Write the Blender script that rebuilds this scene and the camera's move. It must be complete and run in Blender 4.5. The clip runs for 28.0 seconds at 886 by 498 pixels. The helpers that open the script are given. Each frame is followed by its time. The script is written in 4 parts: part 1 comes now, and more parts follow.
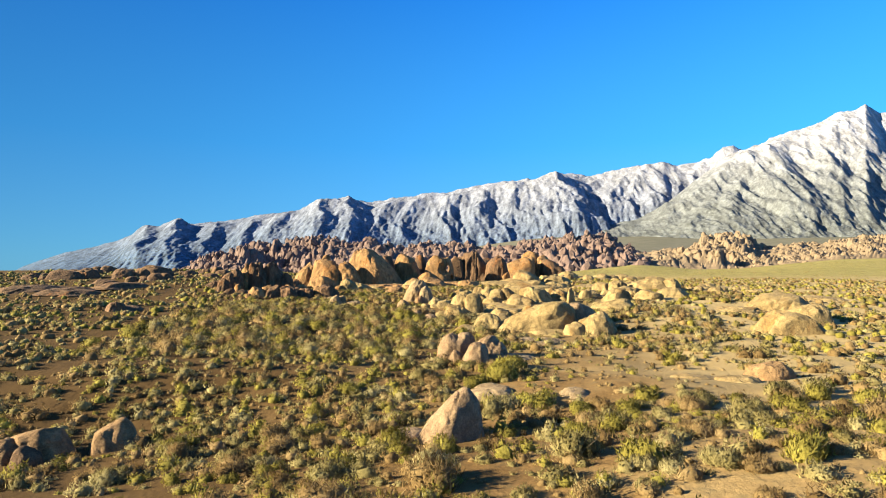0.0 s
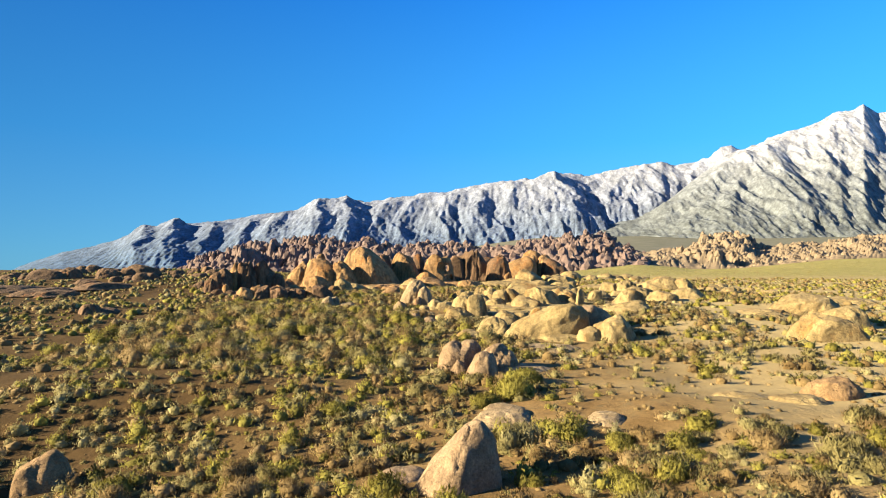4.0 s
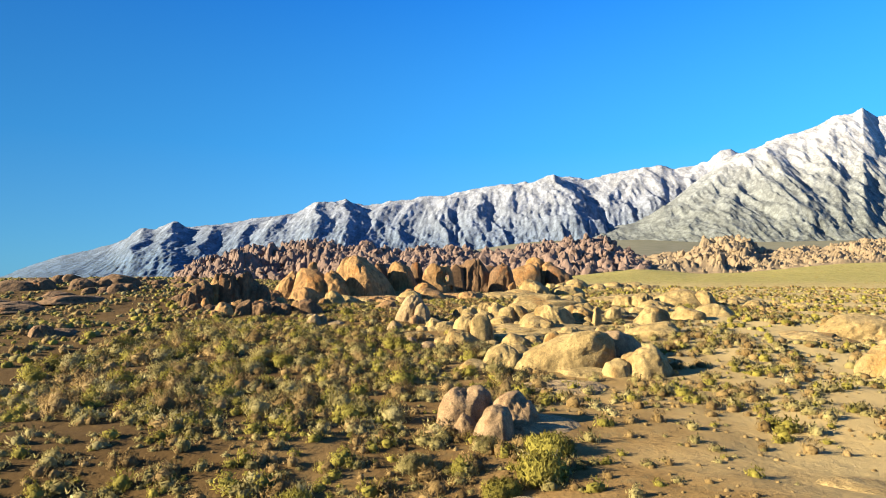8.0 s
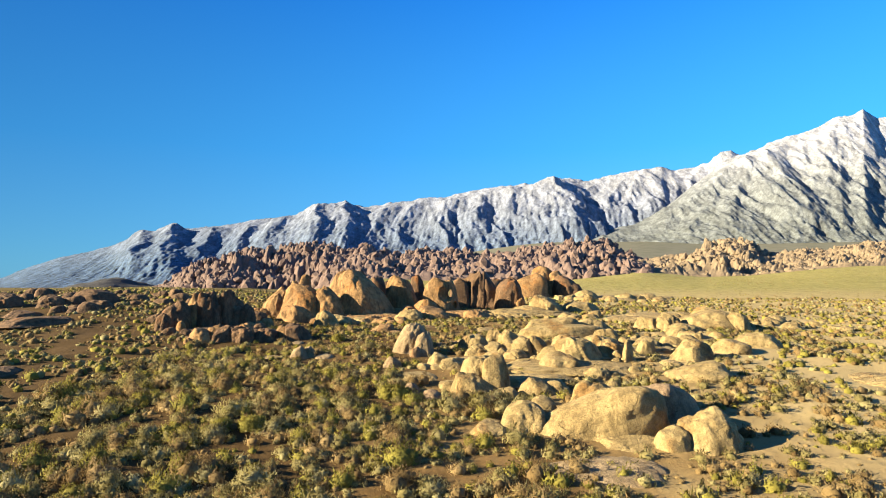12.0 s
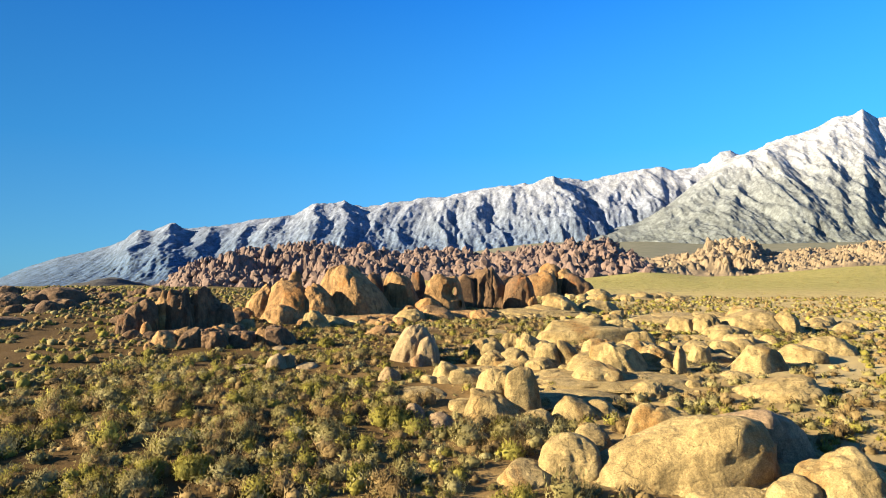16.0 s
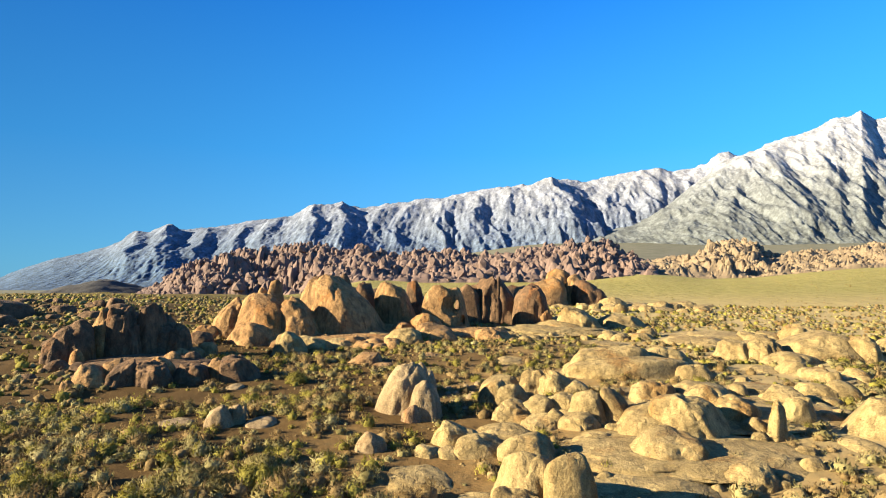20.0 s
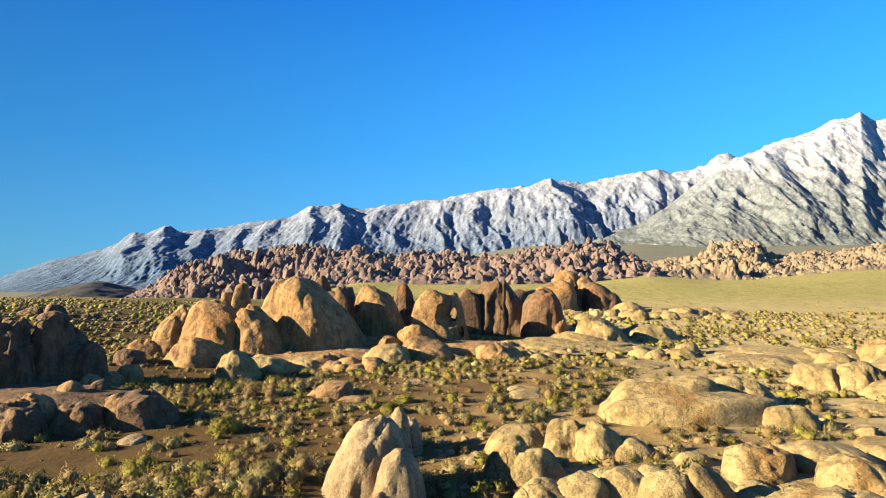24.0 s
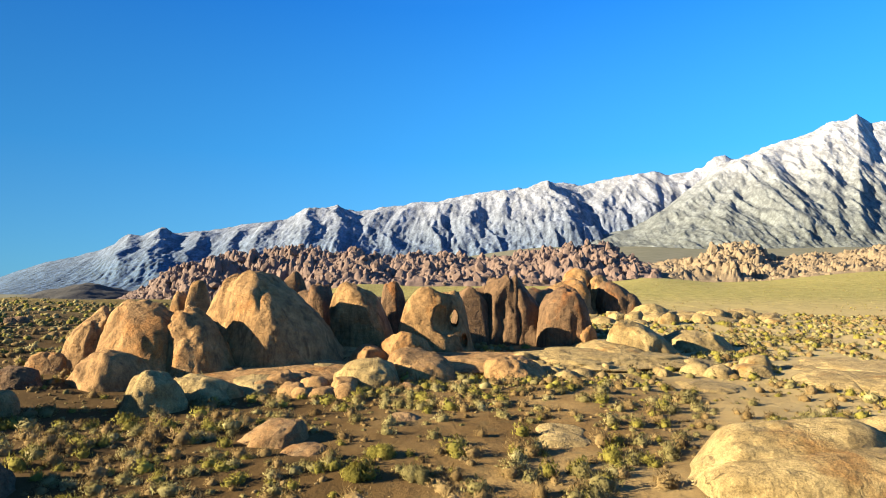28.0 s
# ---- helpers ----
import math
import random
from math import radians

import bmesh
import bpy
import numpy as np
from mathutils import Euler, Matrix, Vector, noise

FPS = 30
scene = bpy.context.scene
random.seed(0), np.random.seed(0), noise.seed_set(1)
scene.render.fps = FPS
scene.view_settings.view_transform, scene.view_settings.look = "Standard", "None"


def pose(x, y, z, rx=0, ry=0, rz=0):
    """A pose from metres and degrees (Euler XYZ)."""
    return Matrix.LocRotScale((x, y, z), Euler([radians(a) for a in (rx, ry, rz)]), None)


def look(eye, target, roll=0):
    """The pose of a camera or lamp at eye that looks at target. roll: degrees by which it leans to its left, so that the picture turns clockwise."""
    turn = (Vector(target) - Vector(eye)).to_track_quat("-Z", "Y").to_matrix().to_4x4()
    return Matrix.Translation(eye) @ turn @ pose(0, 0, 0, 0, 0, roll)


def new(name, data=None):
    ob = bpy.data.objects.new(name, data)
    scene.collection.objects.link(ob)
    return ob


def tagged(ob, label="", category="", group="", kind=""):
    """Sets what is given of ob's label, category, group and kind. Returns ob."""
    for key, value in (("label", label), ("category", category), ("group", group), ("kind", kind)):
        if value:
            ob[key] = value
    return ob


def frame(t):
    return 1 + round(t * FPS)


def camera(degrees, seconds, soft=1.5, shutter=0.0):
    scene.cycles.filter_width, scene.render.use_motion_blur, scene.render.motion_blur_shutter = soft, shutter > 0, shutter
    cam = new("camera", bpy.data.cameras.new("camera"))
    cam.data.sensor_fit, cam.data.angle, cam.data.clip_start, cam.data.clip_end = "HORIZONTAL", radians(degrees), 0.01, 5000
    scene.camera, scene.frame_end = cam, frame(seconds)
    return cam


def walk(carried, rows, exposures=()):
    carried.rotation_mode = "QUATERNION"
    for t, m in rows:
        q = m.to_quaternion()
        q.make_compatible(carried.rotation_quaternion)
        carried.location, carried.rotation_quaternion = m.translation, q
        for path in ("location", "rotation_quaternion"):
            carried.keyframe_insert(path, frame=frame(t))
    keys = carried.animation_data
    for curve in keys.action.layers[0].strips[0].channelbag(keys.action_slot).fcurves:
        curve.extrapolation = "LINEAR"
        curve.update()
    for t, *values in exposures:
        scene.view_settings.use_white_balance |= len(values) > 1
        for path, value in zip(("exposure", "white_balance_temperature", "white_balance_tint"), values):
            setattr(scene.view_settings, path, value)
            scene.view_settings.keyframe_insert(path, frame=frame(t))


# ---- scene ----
cam = camera(72.7, 28.0, soft=1.0)
PATH = [
    (0.0, pose(1.79, 3.49, 9.18, 92.02, 0.00, 0.80)),
    (0.5, pose(1.74, 4.10, 9.17, 92.01, 0.00, 0.78)),
    (1.0, pose(1.69, 4.70, 9.15, 92.00, 0.00, 0.77)),
    (1.5, pose(1.65, 5.30, 9.12, 92.00, 0.00, 0.75)),
    (2.0, pose(1.61, 5.92, 9.09, 92.01, 0.00, 0.74)),
    (2.5, pose(1.57, 6.58, 9.08, 92.01, 0.00, 0.71)),
    (3.0, pose(1.54, 7.30, 9.07, 92.00, 0.00, 0.68)),
    (3.5, pose(1.51, 8.09, 9.09, 91.99, 0.00, 0.65)),
    (5.5, pose(1.43, 11.65, 9.37, 92.12, 0.00, 0.59)),
    (6.0, pose(1.41, 12.68, 9.49, 92.16, 0.00, 0.59)),
    (6.5, pose(1.39, 13.77, 9.66, 92.20, 0.00, 0.57)),
    (7.0, pose(1.37, 14.88, 9.86, 92.25, 0.00, 0.57)),
    (7.5, pose(1.35, 15.99, 10.12, 92.29, 0.00, 0.56)),
    (8.0, pose(1.32, 17.08, 10.43, 92.33, 0.00, 0.55)),
    (8.5, pose(1.25, 18.14, 10.83, 92.36, 0.00, 0.55)),
    (9.0, pose(1.19, 19.20, 11.27, 92.39, 0.00, 0.55)),
    (9.5, pose(1.11, 20.26, 11.68, 92.41, 0.00, 0.54)),
    (10.0, pose(1.03, 21.36, 12.06, 92.42, 0.00, 0.55)),
    (10.5, pose(0.96, 22.50, 12.43, 92.42, 0.00, 0.54)),
    (11.0, pose(0.87, 23.70, 12.69, 92.43, 0.00, 0.54)),
    (11.5, pose(0.80, 24.96, 12.83, 92.44, 0.00, 0.54)),
    (12.0, pose(0.71, 26.25, 12.89, 92.46, 0.00, 0.53)),
    (12.5, pose(0.61, 27.57, 12.88, 92.46, 0.00, 0.54)),
    (14.5, pose(0.23, 32.86, 12.48, 92.47, 0.00, 0.50)),
    (15.0, pose(0.11, 34.12, 12.38, 92.47, 0.00, 0.48)),
    (15.5, pose(-0.03, 35.51, 12.28, 92.48, 0.00, 0.47)),
    (16.0, pose(-0.15, 36.92, 12.20, 92.48, 0.00, 0.44)),
    (16.5, pose(-0.23, 38.44, 12.18, 92.49, 0.00, 0.41)),
    (17.0, pose(-0.32, 40.03, 12.30, 92.49, 0.00, 0.38)),
    (17.5, pose(-0.42, 41.62, 12.49, 92.50, 0.00, 0.35)),
    (18.0, pose(-0.45, 43.27, 12.68, 92.52, 0.00, 0.32)),
    (18.5, pose(-0.49, 44.93, 12.89, 92.54, 0.00, 0.30)),
    (19.0, pose(-0.52, 46.59, 13.10, 92.56, 0.00, 0.28)),
    (19.5, pose(-0.55, 48.26, 13.36, 92.58, 0.00, 0.26)),
    (20.0, pose(-0.54, 49.94, 13.59, 92.58, 0.00, 0.25)),
    (20.5, pose(-0.53, 51.63, 13.85, 92.59, 0.00, 0.23)),
    (21.0, pose(-0.50, 53.34, 14.05, 92.61, 0.00, 0.22)),
    (21.5, pose(-0.42, 55.06, 14.02, 92.63, 0.00, 0.20)),
    (23.5, pose(-0.11, 62.63, 13.79, 92.69, 0.00, 0.16)),
    (24.0, pose(-0.07, 64.57, 13.70, 92.74, 0.00, 0.14)),
    (24.5, pose(-0.08, 66.59, 13.64, 92.79, 0.00, 0.12)),
    (25.0, pose(-0.07, 68.62, 13.55, 92.82, 0.00, 0.09)),
    (25.5, pose(-0.05, 70.67, 13.45, 92.88, 0.00, 0.05)),
    (26.0, pose(-0.04, 72.68, 13.38, 92.96, 0.00, 0.02)),
    (26.5, pose(-0.03, 74.69, 13.27, 93.02, 0.00, -0.01)),
    (27.0, pose(0.00, 76.53, 13.20, 93.05, 0.00, -0.04)),
    (27.5, pose(-0.06, 77.92, 13.10, 93.04, 0.00, -0.09)),
    (28.0, pose(-0.18, 78.88, 13.00, 92.96, 0.00, -0.15)),
]
walk(cam, PATH)
EXPOSURE = 2.35
scene.view_settings.exposure = EXPOSURE

# ---- sun and sky ----
SUN_ELEVATION, SUN_AZIMUTH = radians(19.5), radians(-101)  # azimuth from the way ahead (+y), to the right
world = bpy.data.worlds.new("world")
scene.world = world
world.use_nodes = True
wn = world.node_tree.nodes
sky = wn.new("ShaderNodeTexSky")
sky.sky_type, sky.sun_disc = "NISHITA", False
sky.sun_elevation, sky.sun_rotation = SUN_ELEVATION, SUN_AZIMUTH
sky.altitude, sky.air_density, sky.dust_density, sky.ozone_density = 1400, 1.0, 0.3, 3.0
deep = wn.new("ShaderNodeMix")  # deep, dry desert air
deep.data_type, deep.blend_type = "RGBA", "MULTIPLY"
deep.inputs[0].default_value, deep.inputs[7].default_value = 1.0, (0.34, 0.80, 1.22, 1)
way = wn.new("ShaderNodeTexCoord")
parts = wn.new("ShaderNodeSeparateXYZ")
climb = wn.new("ShaderNodeValToRGB")
climb.color_ramp.elements.new(0.2)
climb.color_ramp.elements.new(0.42)
for e, at, tint in zip(climb.color_ramp.elements, (0.0, 0.2, 0.42, 0.8), ((0.175, 0.61, 1.0), (0.058, 0.43, 1.0), (0.018, 0.25, 0.85), (0.07, 0.21, 0.58))):
    e.position, e.color = at, (*tint, 1)
dim = wn.new("ShaderNodeMath")  # the air is clearer towards one side
dim.operation = "MULTIPLY_ADD"
dim.inputs[1].default_value, dim.inputs[2].default_value = 4.6, 6.4
scaled = wn.new("ShaderNodeVectorMath")
scaled.operation = "SCALE"
clear = wn.new("ShaderNodeMix")
clear.data_type = "RGBA"
clear.inputs[0].default_value = 0.85
links = world.node_tree.links
links.new(way.outputs["Generated"], parts.inputs[0])
links.new(parts.outputs["Z"], climb.inputs["Fac"])
links.new(parts.outputs["X"], dim.inputs[0])
links.new(climb.outputs["Color"], scaled.inputs[0])
links.new(dim.outputs[0], scaled.inputs["Scale"])
links.new(sky.outputs[0], deep.inputs[6])
links.new(deep.outputs[2], clear.inputs[6])
links.new(scaled.outputs[0], clear.inputs[7])
world.node_tree.links.new(clear.outputs[2], wn["Background"].inputs["Color"])
wn["Background"].inputs["Strength"].default_value = 0.0335
sun_data = bpy.data.lights.new("sun", "SUN")
sun_data.energy, sun_data.angle, sun_data.color = 5.0, radians(0.5), (1.0, 0.885, 0.63)
sun = new("sun", sun_data)
sun_way = Vector((math.sin(SUN_AZIMUTH) * math.cos(SUN_ELEVATION), math.cos(SUN_AZIMUTH) * math.cos(SUN_ELEVATION), math.sin(SUN_ELEVATION)))
sun.matrix_world = look(sun_way * 300, (0, 0, 0))

# ---- noise on arrays ----
RNG = np.random.default_rng(7)


def hashed(ix, iy, iz, seed):
    h = (ix * 374761393 + iy * 668265263 + iz * 2147483647 + seed * 1274126177) & 0xFFFFFFFF
    h = ((h ^ (h >> 13)) * 1274126177) & 0xFFFFFFFF
    h = ((h ^ (h >> 16)) * 2246822519) & 0xFFFFFFFF
    return ((h ^ (h >> 15)) & 0xFFFF) / 32767.5 - 1.0


def vnoise(x, y, z=0.0, seed=0):
    """Smooth value noise in -1..1 on arrays."""
    x, y, z = np.broadcast_arrays(np.asarray(x, float), np.asarray(y, float), np.asarray(z, float))
    fx, fy, fz = np.floor(x), np.floor(y), np.floor(z)
    ix, iy, iz = fx.astype(np.int64), fy.astype(np.int64), fz.astype(np.int64)
    u, v, w = x - fx, y - fy, z - fz
    u, v, w = (a * a * a * (a * (a * 6 - 15) + 10) for a in (u, v, w))
    out = 0.0
    for i in (0, 1):
        for j in (0, 1):
            for k in (0, 1):
                out = out + hashed(ix + i, iy + j, iz + k, seed) * (u if i else 1 - u) * (v if j else 1 - v) * (w if k else 1 - w)
    return out


def fbm(x, y, z=0.0, octaves=4, seed=0, gain=0.5):
    total, amp = 0.0, 1.0
    for o in range(octaves):
        total = total + amp * vnoise(x * 2.03**o, y * 2.03**o, np.asarray(z) * 2.03**o, seed + o)
        amp *= gain
    return total


def ridged(x, y, z=0.0, octaves=4, seed=0, gain=0.5):
    total, amp = 0.0, 1.0
    for o in range(octaves):
        total = total + amp * (1 - 2 * np.abs(vnoise(x * 2.07**o, y * 2.07**o, np.asarray(z) * 2.07**o, seed + o)))
        amp *= gain
    return total


def step_between(a, b, v):
    t = np.clip((v - a) / (b - a), 0, 1)
    return t * t * (3 - 2 * t)


# ---- materials ----
class Mat:
    """A node material with short calls for what this place needs."""

    def __init__(self, name, rough=0.9, specular=0.2):
        self.m = bpy.data.materials.new(name)
        self.m.use_nodes = True
        self.t = self.m.node_tree
        self.bsdf = self.t.nodes["Principled BSDF"]
        self.bsdf.inputs["Roughness"].default_value = rough
        self.bsdf.inputs["Specular IOR Level"].default_value = specular

    def node(self, kind, **values):
        n = self.t.nodes.new(kind)
        for key, value in values.items():
            n.inputs[key.replace("_", " ")].default_value = value
        return n

    def link(self, a, b):
        self.t.links.new(a, b)

    def place(self, stretch=(1, 1, 1), turn=(0, 0, 0)):
        geo = self.t.nodes.new("ShaderNodeNewGeometry")
        mapping = self.t.nodes.new("ShaderNodeMapping")
        mapping.inputs["Scale"].default_value = stretch
        mapping.inputs["Rotation"].default_value = turn
        self.link(geo.outputs["Position"], mapping.inputs["Vector"])
        return mapping.outputs["Vector"]

    def noise(self, scale, detail=4.0, rough=0.55, stretch=(1, 1, 1), distort=0.0, turn=(0, 0, 0)):
        n = self.node("ShaderNodeTexNoise", Scale=scale, Detail=detail, Roughness=rough, Distortion=distort)
        self.link(self.place(stretch, turn), n.inputs["Vector"])
        return n.outputs["Fac"]

    def ramp(self, fac, *stops):
        n = self.t.nodes.new("ShaderNodeValToRGB")
        els = n.color_ramp.elements
        while len(els) < len(stops):
            els.new(0.5)
        for e, (at, colour) in zip(els, stops):
            e.position = at
            e.color = (*colour, 1) if isinstance(colour, tuple) else (colour, colour, colour, 1)
        self.link(fac, n.inputs["Fac"])
        return n.outputs["Color"]

    def mix(self, fac, a, b, blend="MIX"):
        n = self.t.nodes.new("ShaderNodeMix")
        n.data_type, n.blend_type = "RGBA", blend
        for socket, value in ((n.inputs[0], fac), (n.inputs[6], a), (n.inputs[7], b)):
            if isinstance(value, (float, int)):
                socket.default_value = value
            elif isinstance(value, tuple):
                socket.default_value = (*value, 1)
            else:
                self.link(value, socket)
        return n.outputs[2]

    def maths(self, op, a, b=0.0, clamp=False):
        n = self.t.nodes.new("ShaderNodeMath")
        n.operation, n.use_clamp = op, clamp
        for socket, value in ((n.inputs[0], a), (n.inputs[1], b)):
            if isinstance(value, (float, int)):
                socket.default_value = value
            else:
                self.link(value, socket)
        return n.outputs[0]

    def bump(self, height, strength=0.5, distance=0.1):
        n = self.node("ShaderNodeBump", Strength=strength, Distance=distance)
        self.link(height, n.inputs["Height"])
        if self.bsdf.inputs["Normal"].links:
            self.link(self.bsdf.inputs["Normal"].links[0].from_socket, n.inputs["Normal"])
        self.link(n.outputs[0], self.bsdf.inputs["Normal"])

    def colour(self, socket):
        self.link(socket, self.bsdf.inputs["Base Color"])
        return self.m


def granite(name, main, dark, stain, stain_from=0.56, streak=0.35):
    """Weathered granite: grain, broad patches, rusty varnish and dark streaks that run down."""
    m = Mat(name, 0.92, 0.15)
    broad = m.ramp(m.noise(0.45, 5, 0.6), (0.3, dark), (0.62, main))
    rand = m.t.nodes.new("ShaderNodeObjectInfo").outputs["Random"]
    rust = m.maths("ADD", m.noise(0.33, 4, 0.65, (1, 1, 0.6), 0.6), m.maths("MULTIPLY", m.maths("SUBTRACT", rand, 0.5), 0.12))
    c = m.mix(m.ramp(rust, (stain_from, 0.0), (stain_from + 0.14, 0.85)), broad, stain)
    runs = m.noise(1.6, 5, 0.6, (1, 1, 0.16), 0.4)
    c = m.mix(m.maths("MULTIPLY", m.ramp(runs, (0.50, 0.0), (0.66, 1.0)), streak), c, tuple(v * 0.35 for v in dark))
    warp = m.node("ShaderNodeTexNoise", Scale=0.7, Detail=4.0)
    m.link(m.place(), warp.inputs["Vector"])
    bend = m.t.nodes.new("ShaderNodeVectorMath")
    bend.operation = "MULTIPLY_ADD"
    bend.inputs[1].default_value = (0.7, 0.7, 0.7)
    m.link(warp.outputs["Color"], bend.inputs[0])
    m.link(m.place((0.42, 0.3, 0.22), (0.3, 0.25, 0.4)), bend.inputs[2])
    net = m.t.nodes.new("ShaderNodeTexVoronoi")
    net.feature = "DISTANCE_TO_EDGE"
    net.inputs["Scale"].default_value = 1.0
    m.link(bend.outputs[0], net.inputs["Vector"])
    seam = m.ramp(net.outputs["Distance"], (0.0, 1.0), (0.014, 0.0))
    open_part = m.ramp(m.noise(0.5, 3, 0.6), (0.51, 0.0), (0.64, 0.6))
    seam = m.maths("MULTIPLY", seam, open_part)
    c = m.mix(seam, c, tuple(v * 0.4 for v in dark))
    m.bump(m.maths("SUBTRACT", 1.0, seam), 0.8, 0.12)
    fine = m.noise(14.0, 3, 0.7)
    c = m.mix(0.7, c, m.ramp(fine, (0.28, 0.26), (0.72, 0.78)), "OVERLAY")
    c = m.mix(0.6, c, m.ramp(m.noise(2.3, 7, 0.72, (1, 1, 0.6), 0.5), (0.32, 0.22), (0.68, 0.76)), "OVERLAY")
    m.bump(m.noise(1.0, 7, 0.68), 0.85, 0.34)
    m.bump(m.noise(0.8, 6, 0.6, (1, 1, 3.2), 0.8, (0.35, 0.5, 0.0)), 0.5, 0.3)
    m.bump(m.noise(6.0, 6, 0.75), 0.6, 0.06)
    return m.colour(c)


ROCK = {
    "tan": granite("tan_granite", (0.240, 0.170, 0.074), (0.150, 0.101, 0.042), (0.165, 0.084, 0.025), 0.57, 0.5),
    "pale": granite("pale_granite", (0.225, 0.158, 0.086), (0.158, 0.106, 0.055), (0.15, 0.075, 0.027), 0.60),
    "brownish": granite("brown_granite", (0.216, 0.144, 0.083), (0.149, 0.095, 0.051), (0.175, 0.077, 0.026), 0.58),
    "brown": granite("varnished_granite", (0.255, 0.145, 0.060), (0.140, 0.077, 0.032), (0.235, 0.102, 0.028), 0.55, 0.6),
    # dark brown rock, its colour lowered further to stand for shadowed faces
    "dark": granite("dark_shaded_granite", (0.125, 0.072, 0.037), (0.070, 0.041, 0.023), (0.15, 0.058, 0.017), 0.56, 0.6),
    "red": granite("rusty_granite", (0.190, 0.115, 0.054), (0.135, 0.080, 0.038), (0.180, 0.086, 0.028), 0.52),
}


def ground_material():
    m = Mat("desert_ground", 0.97, 0.05)
    c = m.ramp(m.noise(0.16, 6, 0.6), (0.32, (0.098, 0.056, 0.020)), (0.5, (0.138, 0.081, 0.031)), (0.68, (0.188, 0.119, 0.048)))
    grit = m.noise(5.0, 6, 0.75)
    c = m.mix(0.6, c, m.ramp(grit, (0.3, 0.25), (0.7, 0.78)), "OVERLAY")
    litter = m.ramp(m.noise(1.3, 6, 0.7), (0.52, 0.0), (0.66, 0.8))
    c = m.mix(litter, c, (0.103, 0.075, 0.036))
    # paler blown sand on one flank of the rise
    spot = m.t.nodes.new("ShaderNodeNewGeometry")
    along = m.t.nodes.new("ShaderNodeSeparateXYZ")
    m.link(spot.outputs["Position"], along.inputs[0])
    flank = m.maths("ADD", m.maths("MULTIPLY", m.maths("SUBTRACT", along.outputs["X"], 4.0), 0.06), m.maths("MULTIPLY", m.maths("SUBTRACT", m.noise(0.08, 4, 0.6), 0.5), 2.2))
    c = m.mix(m.maths("MULTIPLY", flank, 0.7, True), c, (0.268, 0.197, 0.092))
    # darker brown soil opposite, its colour deepened to stand for shade there
    brown_soil_shade = m.maths("MULTIPLY", m.maths("SUBTRACT", flank, 0.15), -1.0, True)
    c = m.mix(brown_soil_shade, c, (0.060, 0.035, 0.013))
    # dry grass and low scrub cover the open flat further out
    geo = m.t.nodes.new("ShaderNodeNewGeometry")
    sep = m.t.nodes.new("ShaderNodeSeparateXYZ")
    m.link(geo.outputs["Position"], sep.inputs[0])
    out = m.maths("MULTIPLY", m.maths("SUBTRACT", sep.outputs["Y"], 150.0), 0.006, True)
    cover = m.ramp(m.noise(0.7, 8, 0.75, (1, 0.15, 1)), (0.40, (0.060, 0.056, 0.015)), (0.49, (0.195, 0.164, 0.050)), (0.64, (0.300, 0.240, 0.090)))
    far_cover = m.ramp(m.noise(0.02, 8, 0.7, (1, 0.4, 1)), (0.33, (0.150, 0.132, 0.042)), (0.5, (0.226, 0.190, 0.066)), (0.66, (0.300, 0.244, 0.096)))
    cover = m.mix(0.22, cover, far_cover)
    c = m.mix(out, c, cover)
    away = m.maths("MULTIPLY", m.maths("SUBTRACT", sep.outputs["Y"], 850.0), 0.003, True)
    c = m.mix(away, c, m.ramp(m.noise(0.02, 8, 0.7), (0.35, (0.085, 0.08, 0.052)), (0.6, (0.135, 0.125, 0.09))))
    m.bump(m.noise(0.9, 6, 0.65), 0.6, 0.25)
    m.bump(m.noise(7.0, 4, 0.7), 0.5, 0.05)
    return m.colour(c)


def mountain_material(name, rock_low, rock_high, snow_from, snow_full):
    m = Mat(name, 0.95, 0.05)
    geo = m.t.nodes.new("ShaderNodeNewGeometry")
    sep = m.t.nodes.new("ShaderNodeSeparateXYZ")
    m.link(geo.outputs["Position"], sep.inputs[0])
    patch = m.noise(0.004, 8, 0.65)
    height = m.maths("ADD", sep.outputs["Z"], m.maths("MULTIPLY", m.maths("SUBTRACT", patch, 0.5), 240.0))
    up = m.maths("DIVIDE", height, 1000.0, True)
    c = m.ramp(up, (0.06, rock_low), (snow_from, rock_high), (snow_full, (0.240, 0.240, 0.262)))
    dots = m.ramp(m.noise(0.05, 5, 0.75), (0.5, 0.0), (0.6, 1.0))
    low = m.ramp(up, (0.10, 0.75), (snow_from, 0.0))
    c = m.mix(m.maths("MULTIPLY", dots, low), c, (0.034, 0.036, 0.026))
    c = m.mix(0.5, c, m.ramp(m.noise(0.02, 7, 0.72, (1, 1, 0.5)), (0.3, 0.3), (0.7, 0.72)), "OVERLAY")
    c = m.mix(0.7, c, m.ramp(m.noise(0.075, 7, 0.8, (1, 1, 0.45)), (0.36, 0.22), (0.64, 0.76)), "OVERLAY")
    c = m.mix(0.6, c, m.ramp(m.noise(0.022, 6, 0.7, (1, 0.3, 0.22), 0.6, (0, 0, 0.3)), (0.38, 0.24), (0.62, 0.74)), "OVERLAY")
    m.bump(m.noise(0.014, 8, 0.72, (1, 1, 0.4)), 0.3, 12.0)
    m.bump(m.noise(0.05, 6, 0.75, (1, 1, 0.4)), 0.4, 6.0)
    return m.colour(c)


